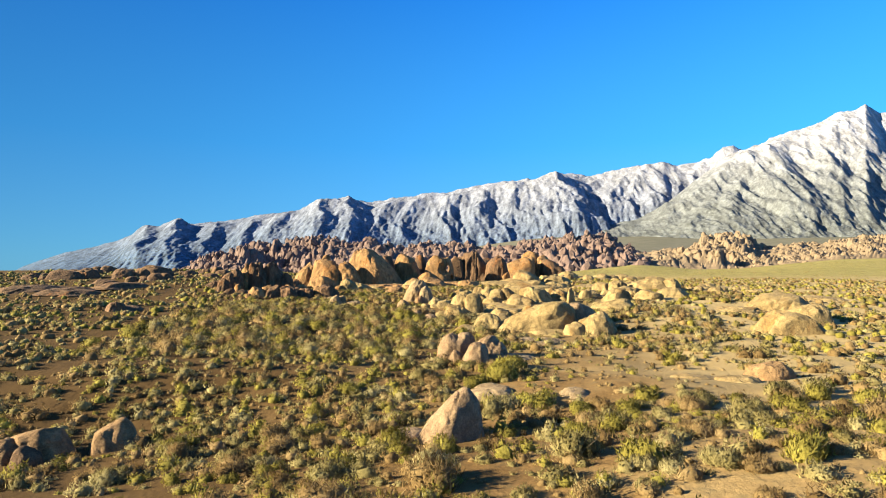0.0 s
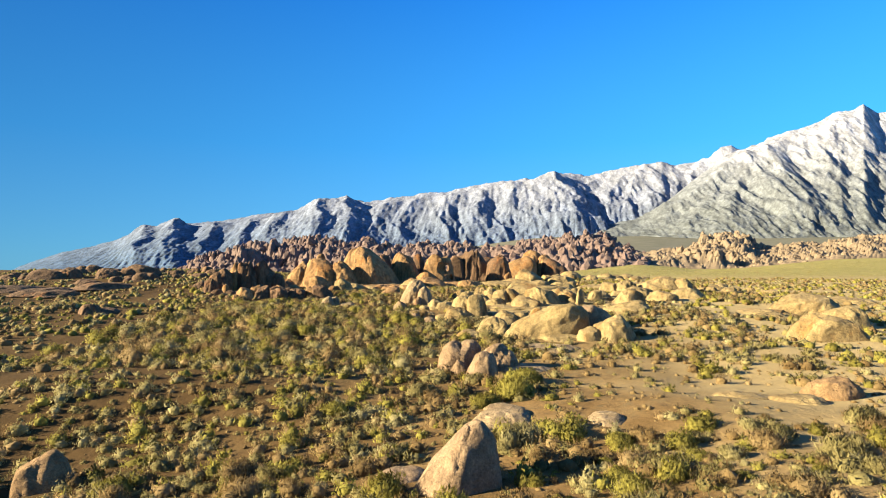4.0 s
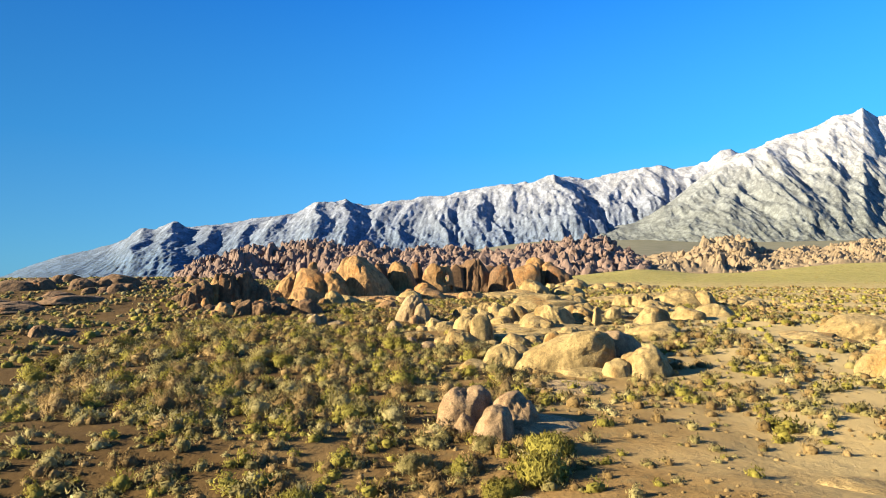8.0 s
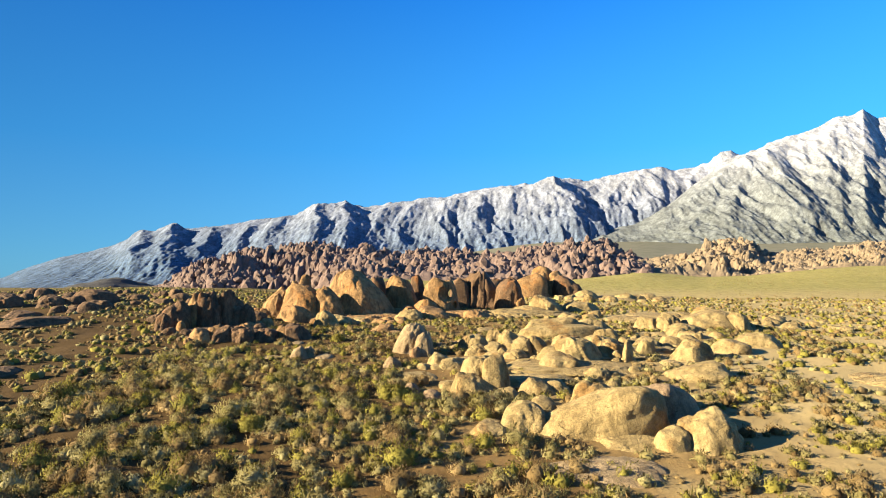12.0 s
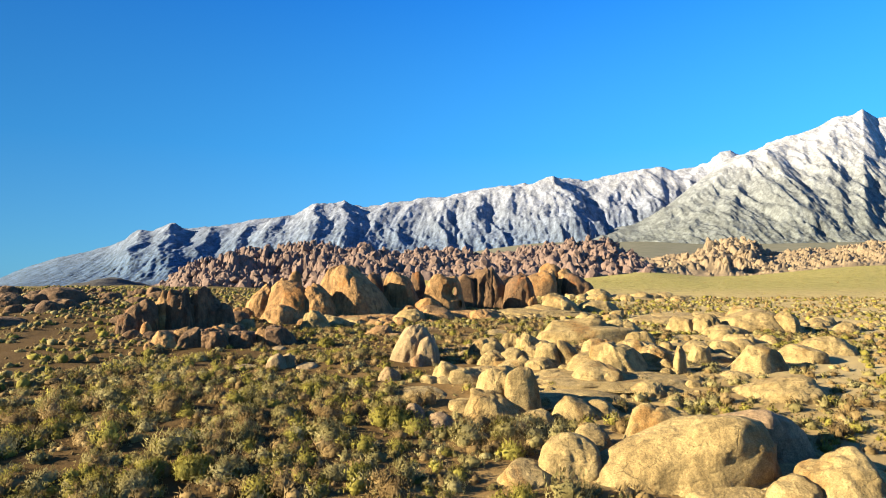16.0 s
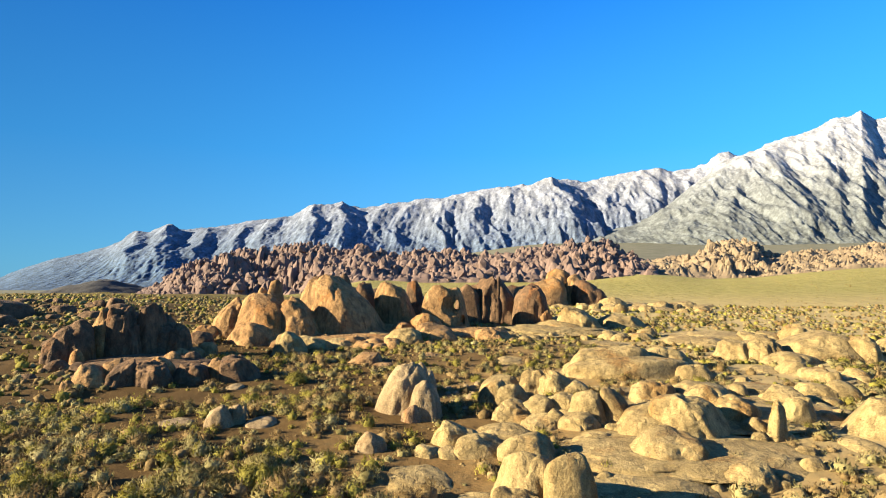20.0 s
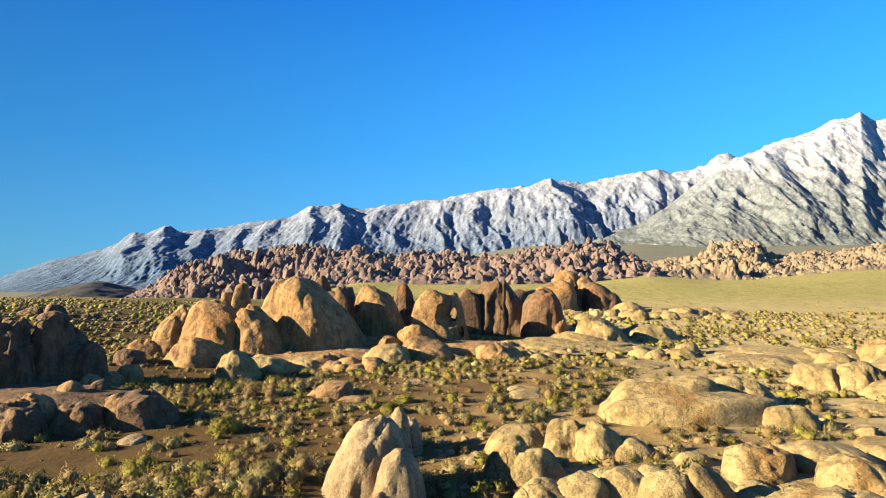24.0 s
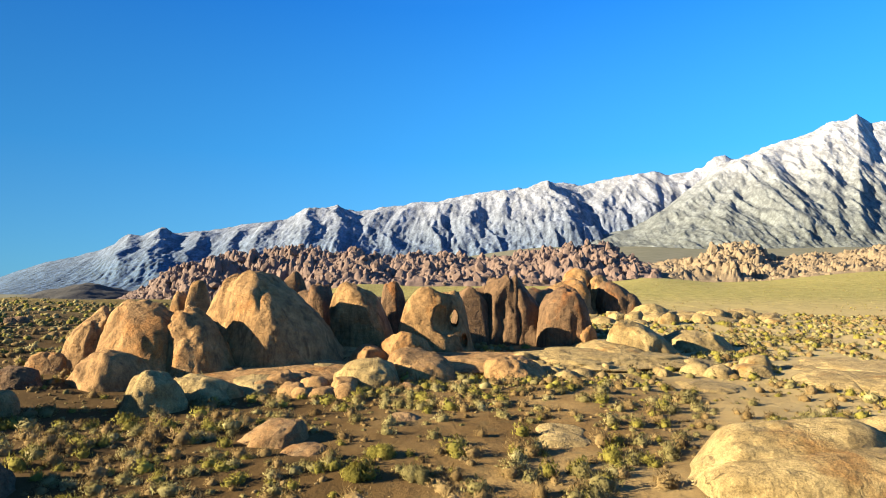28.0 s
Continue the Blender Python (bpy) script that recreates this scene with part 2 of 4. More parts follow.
def leaf_material(name, *stops):
    """Foliage whose tone differs from bush to bush and from twig to twig."""
    m = Mat(name, 0.85, 0.1)
    geo = m.t.nodes.new("ShaderNodeNewGeometry")
    c = m.ramp(m.noise(0.55, 2, 0.6), *stops)
    c = m.mix(0.5, c, m.ramp(geo.outputs["Random Per Island"], (0.0, 0.26), (1.0, 0.60)), "OVERLAY")
    c = m.mix(0.7, c, m.ramp(m.noise(9.0, 4, 0.75), (0.34, 0.34), (0.66, 0.64)), "OVERLAY")
    m.bump(m.noise(11.0, 4, 0.75), 0.6, 0.08)
    thin = m.t.nodes.new("ShaderNodeBsdfTranslucent")
    m.link(c, thin.inputs["Color"])
    both = m.t.nodes.new("ShaderNodeMixShader")
    both.inputs[0].default_value = 0.28
    m.link(m.bsdf.outputs[0], both.inputs[1])
    m.link(thin.outputs[0], both.inputs[2])
    m.link(both.outputs[0], m.t.nodes["Material Output"].inputs["Surface"])
    return m.colour(c)


GROUND = ground_material()
# blue mixed into the far range's rock colour stands for distance haze
FAR_RANGE = mountain_material("far_range_haze_rock", (0.058, 0.088, 0.142), (0.135, 0.146, 0.182), 0.50, 0.88)
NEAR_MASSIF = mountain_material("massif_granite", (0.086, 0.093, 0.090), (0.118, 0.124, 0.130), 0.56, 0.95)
OUTCROP_ROCK = granite("outcrop_granite", (0.185, 0.135, 0.084), (0.120, 0.086, 0.055), (0.19, 0.115, 0.060), 0.62, 0.2)
HILL_ROCK = granite("grey_hill_rock", (0.046, 0.042, 0.040), (0.030, 0.029, 0.029), (0.045, 0.035, 0.028), 0.6, 0.2)
SPIRE_ROCK = granite("spire_granite", (0.142, 0.095, 0.076), (0.092, 0.063, 0.053), (0.135, 0.084, 0.060), 0.60, 0.2)
LEAF = {
    "sage": leaf_material("grey_sage_leaves", (0.35, (0.140, 0.112, 0.040)), (0.5, (0.205, 0.166, 0.064)), (0.68, (0.300, 0.250, 0.116))),
    "green": leaf_material("yellow_green_leaves", (0.35, (0.135, 0.112, 0.022)), (0.5, (0.205, 0.170, 0.034)), (0.68, (0.250, 0.214, 0.044))),
    "dry": leaf_material("dry_brown_twigs", (0.35, (0.125, 0.078, 0.030)), (0.5, (0.190, 0.124, 0.050)), (0.68, (0.275, 0.190, 0.086))),
}
BARK = granite("grey_bark", (0.125, 0.094, 0.062), (0.078, 0.058, 0.039), (0.094, 0.062, 0.039))


# ---- building helpers ----
def mesh_from(name, verts, faces, material, smooth=True):
    me = bpy.data.meshes.new(name)
    me.from_pydata([tuple(v) for v in verts], [], [tuple(f) for f in faces])
    me.materials.append(material)
    if smooth:
        me.polygons.foreach_set("use_smooth", np.ones(len(me.polygons), bool))
    me.update()
    return me


def array_mesh(name, verts, tris, material, smooth=False, normals=None):
    """A mesh of triangles from arrays, without a slow loop."""
    me = bpy.data.meshes.new(name)
    me.vertices.add(len(verts))
    me.vertices.foreach_set("co", np.asarray(verts, np.float32).ravel())
    me.loops.add(3 * len(tris))
    me.loops.foreach_set("vertex_index", np.asarray(tris, np.int32).ravel())
    me.polygons.add(len(tris))
    me.polygons.foreach_set("loop_start", np.arange(0, 3 * len(tris), 3, dtype=np.int32))
    me.polygons.foreach_set("use_smooth", np.full(len(tris), smooth))
    me.materials.append(material)
    me.update(calc_edges=True)
    if normals is not None:
        me.normals_split_custom_set_from_vertices(np.asarray(normals, np.float32))
    return me


def grid_tris(rows, cols):
    i = np.arange((rows - 1) * cols).reshape(rows - 1, cols)[:, :-1].ravel()
    return np.concatenate([np.stack([i, i + 1, i + cols + 1], 1), np.stack([i, i + cols + 1, i + cols], 1)])


def ball(level):
    bm = bmesh.new()
    bmesh.ops.create_icosphere(bm, subdivisions=level, radius=1.0)
    v = np.array([p.co[:] for p in bm.verts])
    f = np.array([[p.index for p in face.verts] for face in bm.faces])
    bm.free()
    return v, f


BALLS = {n: ball(n) for n in (1, 2, 3, 4, 5, 6)}


# ---- ground: one sheet to the horizon ----
def base_ground(x, y):
    """The lie of the land: a rising flat with a wash, a bank to one side and a low rise to the other."""
    z = np.interp(y, [-60, 15, 22, 30, 36, 45, 60, 70, 80, 95, 107, 120, 140, 200, 400], [3.2, 3.1, 2.9, 2.2, 2.1, 2.5, 2.9, 3.6, 4.4, 4.8, 5.3, 5.6, 6.1, 6.5, 7.0])
    z = z + np.clip(0.11 * x, -1.7, 1.3) * (1 - step_between(34, 46, y))
    z = z + 0.7 * step_between(8, 26, x) * step_between(38, 50, y) * (1 - step_between(80, 110, y))
    z = z - 0.4 * np.exp(-((x + 2.5) ** 2 + (y - 95) ** 2) / 18)
    z = z + 0.55 * np.exp(-(((x - 14) / 9) ** 2) - ((y - 94) / 9) ** 2)
    z = z - 0.5 * np.exp(-(((x + 20) / 9) ** 2) - ((y - 115) / 7) ** 2)
    z = z + 0.9 * np.exp(-(((x + 4) / 14) ** 2) - ((y - 137) / 8) ** 2)
    z = z + 2.6 * step_between(18, 70, -x) * step_between(90, 150, y)
    return z


def ground_height(x, y):
    x, y = np.asarray(x, float), np.asarray(y, float)
    z = base_ground(x, y)
    near = 1 - step_between(200, 500, np.hypot(x, y))
    z = z + near * (0.22 * fbm(x / 9, y / 9, 0, 3, 3) + 0.05 * fbm(x / 1.7, y / 1.7, 0, 2, 5))
    d = np.maximum(y - 30, 1.0)
    u = x / d
    far = np.maximum(d - 350, 0)
    lie = np.interp(u, [-0.1, 0.2, 0.27, 0.32, 0.37, 0.42, 0.51, 0.58, 0.67, 0.9], [6, 7, 13, 17, 14, 10, 12, 18, 24, 27]) - 7
    fan = lie * step_between(300, 800, d) + 0.075 * np.maximum(d - 1000, 0) * step_between(-0.25, 0.2, u)
    drop = (-0.016 * far - np.minimum(0.05 * np.maximum(y - 205, 0), 26)) * step_between(0.12, 0.3, -u)
    behind = step_between(0, 200, -y) * 1.0
    return z + (fan + drop) * step_between(60, 250, y) - behind


def spread(limits, counts):
    """Lines of a grid, even between neighbouring limits."""
    out = [np.linspace(a, b, n, endpoint=False) for (a, b), n in zip(zip(limits, limits[1:]), counts)]
    return np.concatenate([*out, [limits[-1]]])


xs = spread([-4900, -1500, -400, -130, -60, 60, 130, 400, 1500, 4900], [10, 16, 30, 50, 140, 50, 30, 16, 10])
ys = spread([-4900, -800, -100, 10, 130, 230, 500, 1500, 4900], [6, 10, 20, 150, 70, 60, 30, 20])
gx, gy = np.meshgrid(xs, ys)
gz = ground_height(gx, gy)
ground = new("ground", array_mesh("ground", np.stack([gx, gy, gz], -1).reshape(-1, 3), grid_tris(len(ys), len(xs)), GROUND, True))
tagged(ground, "sandy brown desert ground with gravel and dry litter", "ground", kind="structure")

# ---- mountains ----
F, HORIZON, EYE = 1059.6, 489.0, (0.0, 40.0, 13.0)


def aim(px):
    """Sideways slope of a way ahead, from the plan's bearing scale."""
    return (px - 784) / F - 0.0075


def range_sheet(name, line, spurs, near, far, base, material, label, seed, rows=170, cols=720, gully=1.0):
    """A mountain side that rises from its foot to a skyline, cut by gullies."""
    bx, by = [p[0] for p in line], [p[1] for p in line]
    u = np.linspace(bx[0], bx[-1], cols)
    s = np.linspace(0, 1, rows)
    uu, ss = np.meshgrid(u, s)
    crest = np.interp(uu, bx, [(HORIZON - b) / F for b in by]) * (far - EYE[1]) + EYE[2]
    depth = near + (far - near) * ss
    x = EYE[0] + aim(uu) * (depth - EYE[1])
    lift = ss**1.15
    z = base + (crest - base) * lift
    tall = np.maximum(crest - base, 20)
    wx, wy = 70 * fbm(x / 400, depth / 400, 0, 3, seed + 40), 70 * fbm(x / 400, depth / 400, 7.7, 3, seed + 41)
    spur = ridged((x + wx) / 430, (depth + wy) / 1100 + x / 2100, 0, 3, seed, 0.45) / 1.65
    side = ridged((x + 0.5 * wx) / 105 + depth / 520, (depth + 0.5 * wy) / 620, 0, 3, seed + 4, 0.5) / 1.75
    rib = ridged((x + 0.15 * wx) / 38 - depth / 330, depth / 300, 0, 2, seed + 6, 0.6) / 1.6
    grain = fbm(x / 22, depth / 30, 0, 2, seed + 9, 0.6)
    edge = np.minimum(1, (1 - ss) * 3.0 + 0.04) * np.minimum(1, ss * 4)
    z = z + tall * edge * (0.04 * gully * (spur - 0.8) + 0.025 * (side - 0.8) + 0.011 * (rib - 0.6) + 0.005 * grain)
    # the main spurs: a long rise on one side of each crest and a steep drop on the other
    bearing, dip = uu + 0.10 * wx, HORIZON - F * (z - EYE[2]) / (depth - EYE[1])
    keep = step_between(0.0, 0.16, 1 - ss) * np.minimum(1, ss * 6)
    for wide, *crestline in spurs:
        cx, cy = [c[0] for c in crestline], [c[1] for c in crestline]
        away = bearing - np.interp(dip, cy, cx) + 0.22 * wide * fbm(x / 130, depth / 130, 0, 3, seed + 77)
        rise = np.where(away < 0, np.clip(1 + away / (2.2 * wide), 0, 1), np.clip(1 - away / wide, 0, 1))
        rise = rise * step_between(cy[0] - 18, cy[0] - 4, dip) * (1 - step_between(cy[-1], cy[-1] + 30, dip))
        z = z + 0.52 * wide * (depth - EYE[1]) / F * rise * keep
    z = z + (1 - np.minimum(1, (1 - ss) * 8)) * (tall * 0.007 + 2) * fbm(x / 60, depth / 60, 0, 3, seed + 21)
    back = np.stack([x[-1], depth[-1] + 60, np.full(cols, base - 200.0)], -1)
    verts = np.concatenate([np.stack([x, depth, z], -1).reshape(-1, 3), back])
    ob = new(name, array_mesh(name, verts, grid_tris(rows + 1, cols), material, True))
    return tagged(ob, label, "mountain", kind="structure")


# main spurs of the range: width, then the way down their crest
LOW_SPURS = [
    (25, (243, 416), (237, 440), (230, 465)), (42, (299, 402), (296, 430), (285, 470)), (26, (385, 402), (372, 428), (345, 455)),
    (18, (440, 392), (432, 412), (420, 440)), (20, (500, 388), (490, 410), (470, 445)), (48, (551, 374), (552, 405), (545, 445)),
    (40, (609, 358), (613, 395), (602, 445)), (26, (690, 362), (672, 395), (645, 440)), (22, (735, 355), (722, 385), (700, 430)),
    (24, (784, 351), (786, 375), (780, 410)),
]
HIGH_SPURS = [
    (20, (819, 343), (806, 375), (785, 430)), (30, (858, 338), (851, 370), (835, 425)), (18, (900, 332), (905, 360), (895, 410)),
    (60, (955, 326), (972, 350), (1000, 385), (1026, 416)), (18, (1050, 319), (1042, 335), (1030, 350)), (20, (1105, 309), (1092, 335), (1070, 368)),
    (16, (1128, 303), (1120, 330), (1105, 365)), (20, (1150, 300), (1150, 325), (1155, 368)), (18, (1192, 303), (1185, 320), (1190, 350)),
    (20, (1240, 293), (1228, 310), (1215, 335)),
]
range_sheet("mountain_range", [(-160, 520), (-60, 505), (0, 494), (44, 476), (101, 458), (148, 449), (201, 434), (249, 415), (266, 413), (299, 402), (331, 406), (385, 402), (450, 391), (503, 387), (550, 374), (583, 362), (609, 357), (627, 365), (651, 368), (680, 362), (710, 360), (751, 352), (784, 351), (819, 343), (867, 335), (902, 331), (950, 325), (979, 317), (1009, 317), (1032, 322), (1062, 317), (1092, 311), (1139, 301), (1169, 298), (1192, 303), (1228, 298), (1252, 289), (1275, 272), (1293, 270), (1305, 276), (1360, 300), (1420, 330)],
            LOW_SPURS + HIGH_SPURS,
            3300, 4850, -75.0, FAR_RANGE, "long grey granite range tinted haze-blue, with bare snow-dusted crest", 11)
range_sheet("mountain_massif", [(985, 440), (1030, 418), (1060, 405), (1130, 389), (1180, 366), (1215, 338), (1250, 312), (1280, 288), (1305, 277), (1340, 266), (1376, 248), (1411, 239), (1453, 224), (1476, 212), (1500, 207), (1527, 196), (1553, 211), (1580, 208), (1640, 225), (1760, 250), (1900, 300)],
            [(34, (1350, 263), (1364, 298), (1394, 330), (1420, 363), (1440, 395)), (16, (1322, 300), (1340, 325), (1370, 347), (1400, 377), (1432, 402)), (28, (1490, 210), (1502, 262), (1522, 282), (1562, 318)), (14, (1474, 213), (1468, 260), (1452, 335)),
             (24, (1303, 278), (1288, 310), (1240, 350), (1180, 390)), (15, (1262, 305), (1225, 340), (1170, 378)), (12, (1411, 240), (1420, 280), (1436, 312)), (14, (1436, 232), (1447, 270), (1462, 300)), (12, (1320, 275), (1318, 310), (1290, 370)),
             (14, (1530, 205), (1540, 240), (1550, 275)), (12, (1480, 300), (1476, 340), (1490, 390)), (12, (1525, 330), (1520, 360), (1535, 400)), (10, (1260, 360), (1240, 385), (1215, 410))],
            2900, 4300, 60.0, NEAR_MASSIF, "steep pale granite massif with a snowy summit", 31, 160, 520, 0.7)


# ---- far rock ridges with many spires ----
def spire_ridge(name, line, foot, near, far, count, size, material, label, seed):
    """A rocky ridge: a rough mound set thick with upright granite spires."""
    rng = np.random.default_rng(seed)
    bx, by = [p[0] for p in line], [p[1] for p in line]
    fx, fy = [p[0] for p in foot], [p[1] for p in foot]
    rows, cols = 60, 460
    uu, ss = np.meshgrid(np.linspace(bx[0], bx[-1], cols), np.linspace(0, 1, rows))

    def mound(u, s):
        depth = near + (far - near) * s
        low = ground_height(EYE[0] + aim(u) * (near - EYE[1]), near + 0 * u) - 1.0
        top = np.interp(u, bx, [(HORIZON - b) / F for b in by]) * (far - EYE[1]) + EYE[2]
        x = EYE[0] + aim(u) * (depth - EYE[1])
        rise = (top - low) * (0.04 + 0.96 * s**0.8) * 0.90
        crag = np.abs(vnoise(x / 16, depth / 22, 0, seed)) + 0.6 * np.abs(vnoise(x / 7, depth / 9, 0, seed + 3)) + 0.8 * vnoise(x / 45, depth / 45, 0, seed + 5)
        return x, depth, low + rise + (0.24 * (top - low) + 1.5) * np.minimum(1, s * 10 + 0.1) * (crag - 0.55), top - low

    x, y, z, _ = mound(uu, ss)
    z[0] -= 4
    verts = [np.stack([x, y, z], -1).reshape(-1, 3), np.stack([x[-1], y[-1] + 30, np.full(cols, -20.0)], -1)]
    tris = [grid_tris(rows + 1, cols)]
    start = (rows + 1) * cols
    bv, bf = BALLS[1]
    for _ in range(count):
        u, s = rng.uniform(bx[0], bx[-1]), rng.uniform(0.0, 1.0) ** 0.8
        x, y, z, tall = (float(v) for v in mound(np.array(u), np.array(s)))
        w = size * (0.35 + 2.3 * rng.uniform(0, 1) ** 3) * min(1.0, 0.35 + tall / 60)
        h = w * rng.uniform(0.5, 1.2) * (1.0 + 0.55 * rng.uniform(0, 1) ** 4)
        p = bv * (1 + 0.30 * fbm(bv[:, 0] * 1.3 + u, bv[:, 1] * 1.3, bv[:, 2] * 1.2 + s * 9, 3, seed)[:, None])
        p = p / (np.abs(p) ** 3).sum(1, keepdims=True) ** (1 / 3) * (0.75 + 0.35 * np.abs(p).max(1, keepdims=True))
        p = p * (w, w, h) * (1, rng.uniform(0.5, 1.2), 1)
        p[:, :2] *= (1 - rng.uniform(0.1, 0.55) * np.clip(p[:, 2:3] / h, 0, 1))
        p[:, 0] += p[:, 2] * rng.uniform(-0.5, 0.5)
        a = rng.uniform(0, 6.28)
        p[:, 0], p[:, 1] = p[:, 0] * np.cos(a) - p[:, 1] * np.sin(a), p[:, 0] * np.sin(a) + p[:, 1] * np.cos(a)
        verts.append(p + (x, y, z - 0.25 * h))
        tris.append(bf + start)
        start += len(bv)
    ob = new(name, array_mesh(name, np.concatenate(verts), np.concatenate(tris), material, False))
    return tagged(ob, label, "rock ridge", kind="stuff")


spire_ridge("rock_ridge", [(240, 520), (254, 515), (296, 499), (331, 474), (379, 459), (414, 445), (450, 440), (503, 437), (532, 441), (562, 437), (592, 441), (609, 450), (645, 441), (674, 450), (710, 456), (784, 450), (843, 456), (902, 454), (938, 441), (979, 435), (1044, 429), (1074, 432), (1092, 446), (1115, 453), (1140, 464), (1160, 474)],
            [(240, 522), (400, 512), (600, 508), (1000, 500), (1160, 478)], 700, 1150, 5600, 3.1, SPIRE_ROCK, "brown ridge of jagged granite spires behind the boulders", 5)
spire_ridge("rock_outcrop", [(1128, 462), (1198, 456), (1245, 442), (1275, 432), (1328, 437), (1364, 455), (1405, 450), (1464, 450), (1500, 436), (1568, 431), (1700, 430), (1800, 440)],
            [(1128, 468), (1180, 480), (1240, 494), (1330, 490), (1400, 482), (1500, 474), (1800, 468)], 820, 1150, 2600, 2.2, OUTCROP_ROCK, "tan outcrop of piled boulders across the flat", 6)


def far_hill():
    x, y = np.meshgrid(np.linspace(-1, 1, 60), np.linspace(-1, 1, 40))
    r = np.clip(1 - np.hypot(x * (1 + 0.12 * x) - 0.25, y), 0, 1)
    z = 38 * r**0.8 + 3.0 * r**0.3 * fbm(x * 5, y * 5, 0, 4, 2)
    verts = np.stack([-612 + 118 * x, 1080 + 160 * y, z - 28], -1).reshape(-1, 3)
    ob = new("hill", array_mesh("hill", verts, grid_tris(40, 60), HILL_ROCK, True))
    tagged(ob, "low dark brown hill beyond the rise", "hill", kind="structure")


far_hill()

# ---- boulders ----
LABELS = {
    "tan": "smooth tan granite boulder set in the sandy ground",
    "pale": "pale buff granite boulder standing among sagebrush",
    "brown": "large rounded brown granite boulder with rusty varnish",
    "dark": "dark brown jointed granite rock, deepened for shade, among the scrub",
    "brownish": "rough brown granite rock half sunk in the sand",
    "red": "rusty orange-brown granite boulder half buried in sand",
}
STYLES = {  # squareness, unevenness, joints, their depth, taper, spread at the foot, split faces, sheets
    "dome": (2.15, 0.11, 2, 0.06, 0.0, 0.10, 3, 0.018),
    "greatdome": (2.1, 0.07, 2, 0.045, 0.16, 0.08, 3, 0.012),
    "slab": (2.2, 0.08, 3, 0.05, 0.0, 0.22, 2, 0.035),
    "slabdome": (2.3, 0.09, 4, 0.06, 0.0, 0.2, 3, 0.025),
    "bigslab": (2.8, 0.05, 3, 0.035, 0.0, 0.12, 2, 0.030),
    "crackdome": (2.4, 0.07, 4, 0.06, 0.0, 0.10, 3, 0.015),
    "block": (3.3, 0.15, 4, 0.08, 0.04, 0.12, 5, 0.02),
    "tower": (2.9, 0.09, 1, 0.05, 0.06, 0.08, 4, 0.015),
    "fin": (2.8, 0.13, 4, 0.10, 0.10, 0.15, 4, 0.02),
    "peak": (2.3, 0.11, 3, 0.07, 0.22, 0.2, 4, 0.02),
}


def lump(style, w, d, h, seed, level, high=0.0):
    """A weathered boulder: a rounded block, its lower half sunk, split along joints and scaling off in sheets."""
    rng = np.random.default_rng(seed * 13 + 5)
    power, rough, joints, depth, taper, foot, faces, sheets = STYLES[style]
    v, f = BALLS[level]
    n = v / (np.abs(v) ** power).sum(1, keepdims=True) ** (1 / power)
    off = rng.uniform(0, 50, 3)
    q = n * 1.1 + off
    swell = rough * fbm(q[:, 0], q[:, 1], q[:, 2], 3, seed) + 0.35 * rough * fbm(q[:, 0] * 4, q[:, 1] * 4, q[:, 2] * 4, 3, seed + 7)
    cut = np.zeros(len(n))
    fine = {6: 0.016, 5: 0.028}.get(level, 0.05)
    for j in range(joints):
        a = rng.uniform(-0.6, 0.6) + (1.57 if style in ("slab", "slabdome", "bigslab") and j % 2 else 0.0)
        tilt = rng.uniform(-0.7, 0.7)
        way = np.array([np.cos(a), np.sin(a), tilt])
        at = rng.uniform(-0.7, 0.7)
        far = n @ way - at + 0.14 * vnoise(q[:, 0] * 1.7, q[:, 1] * 1.7, q[:, 2] * 1.7, seed + j) + 0.04 * vnoise(q[:, 0] * 6, q[:, 1] * 6, q[:, 2] * 6, seed + j + 3)
        ends = step_between(-0.25, 0.25, vnoise(q[:, 0] * 1.3, q[:, 1] * 1.3, q[:, 2] * 1.3, seed + 31 + j) + 0.2)
        cut += depth * rng.uniform(0.7, 1.4) * np.exp(-np.abs(far) / fine) * ends
        cut += 0.45 * depth * np.tanh(far * 22) * rng.choice([-1, 1])
    # sheets of rock that have scaled off, with a low step at their edge
    shell = 2.4 * fbm(q[:, 0] * 1.2, q[:, 1] * 1.2, q[:, 2] * 1.8, 3, seed + 50)
    layer = np.floor(shell)
    cut += sheets * (layer + step_between(0.0, 0.12, shell - layer))
    p = n * (1 + swell - cut)[:, None]
    for j in range(faces + (rng.integers(0, 3) if w < 4 else 0)):  # faces split off along upright joints, and one worn top
        a = rng.uniform(0, 6.28)
        way = np.array([np.cos(a), np.sin(a), rng.uniform(-0.05, 0.45)]) if j else np.array([0.35 * np.cos(a), 0.35 * np.sin(a), 1.0])
        way /= np.linalg.norm(way)
        over = p @ way - (rng.uniform(0.72, 0.92) if j else rng.uniform(0.82, 0.97))
        over = 0.5 * (over + np.sqrt(over**2 + 0.0025))
        p = p - 0.8 * over[:, None] * way
    least, most = p.min(0), p.max(0)
    p[:, :2] = (p[:, :2] - (least[:2] + most[:2]) / 2) / ((most[:2] - least[:2]) / 2)
    p[:, 2] = np.where(p[:, 2] > 0, p[:, 2] / most[2], p[:, 2] * 0.35)
    up = np.clip(p[:, 2], 0, 1)
    p[:, :2] *= (1.04 + foot * (1 - up) ** 3 - taper * up**1.3)[:, None]
    p[:, 0] += (0.3 * high if high else rng.uniform(-0.15, 0.15)) * up
    if high:  # one end stands higher than the other
        p[:, 2] *= 1 + 0.42 * high * np.clip(p[:, 0], -1, 1)
        p[:, 2] /= p[:, 2].max()
    return p * (w / 2, d / 2, h), f


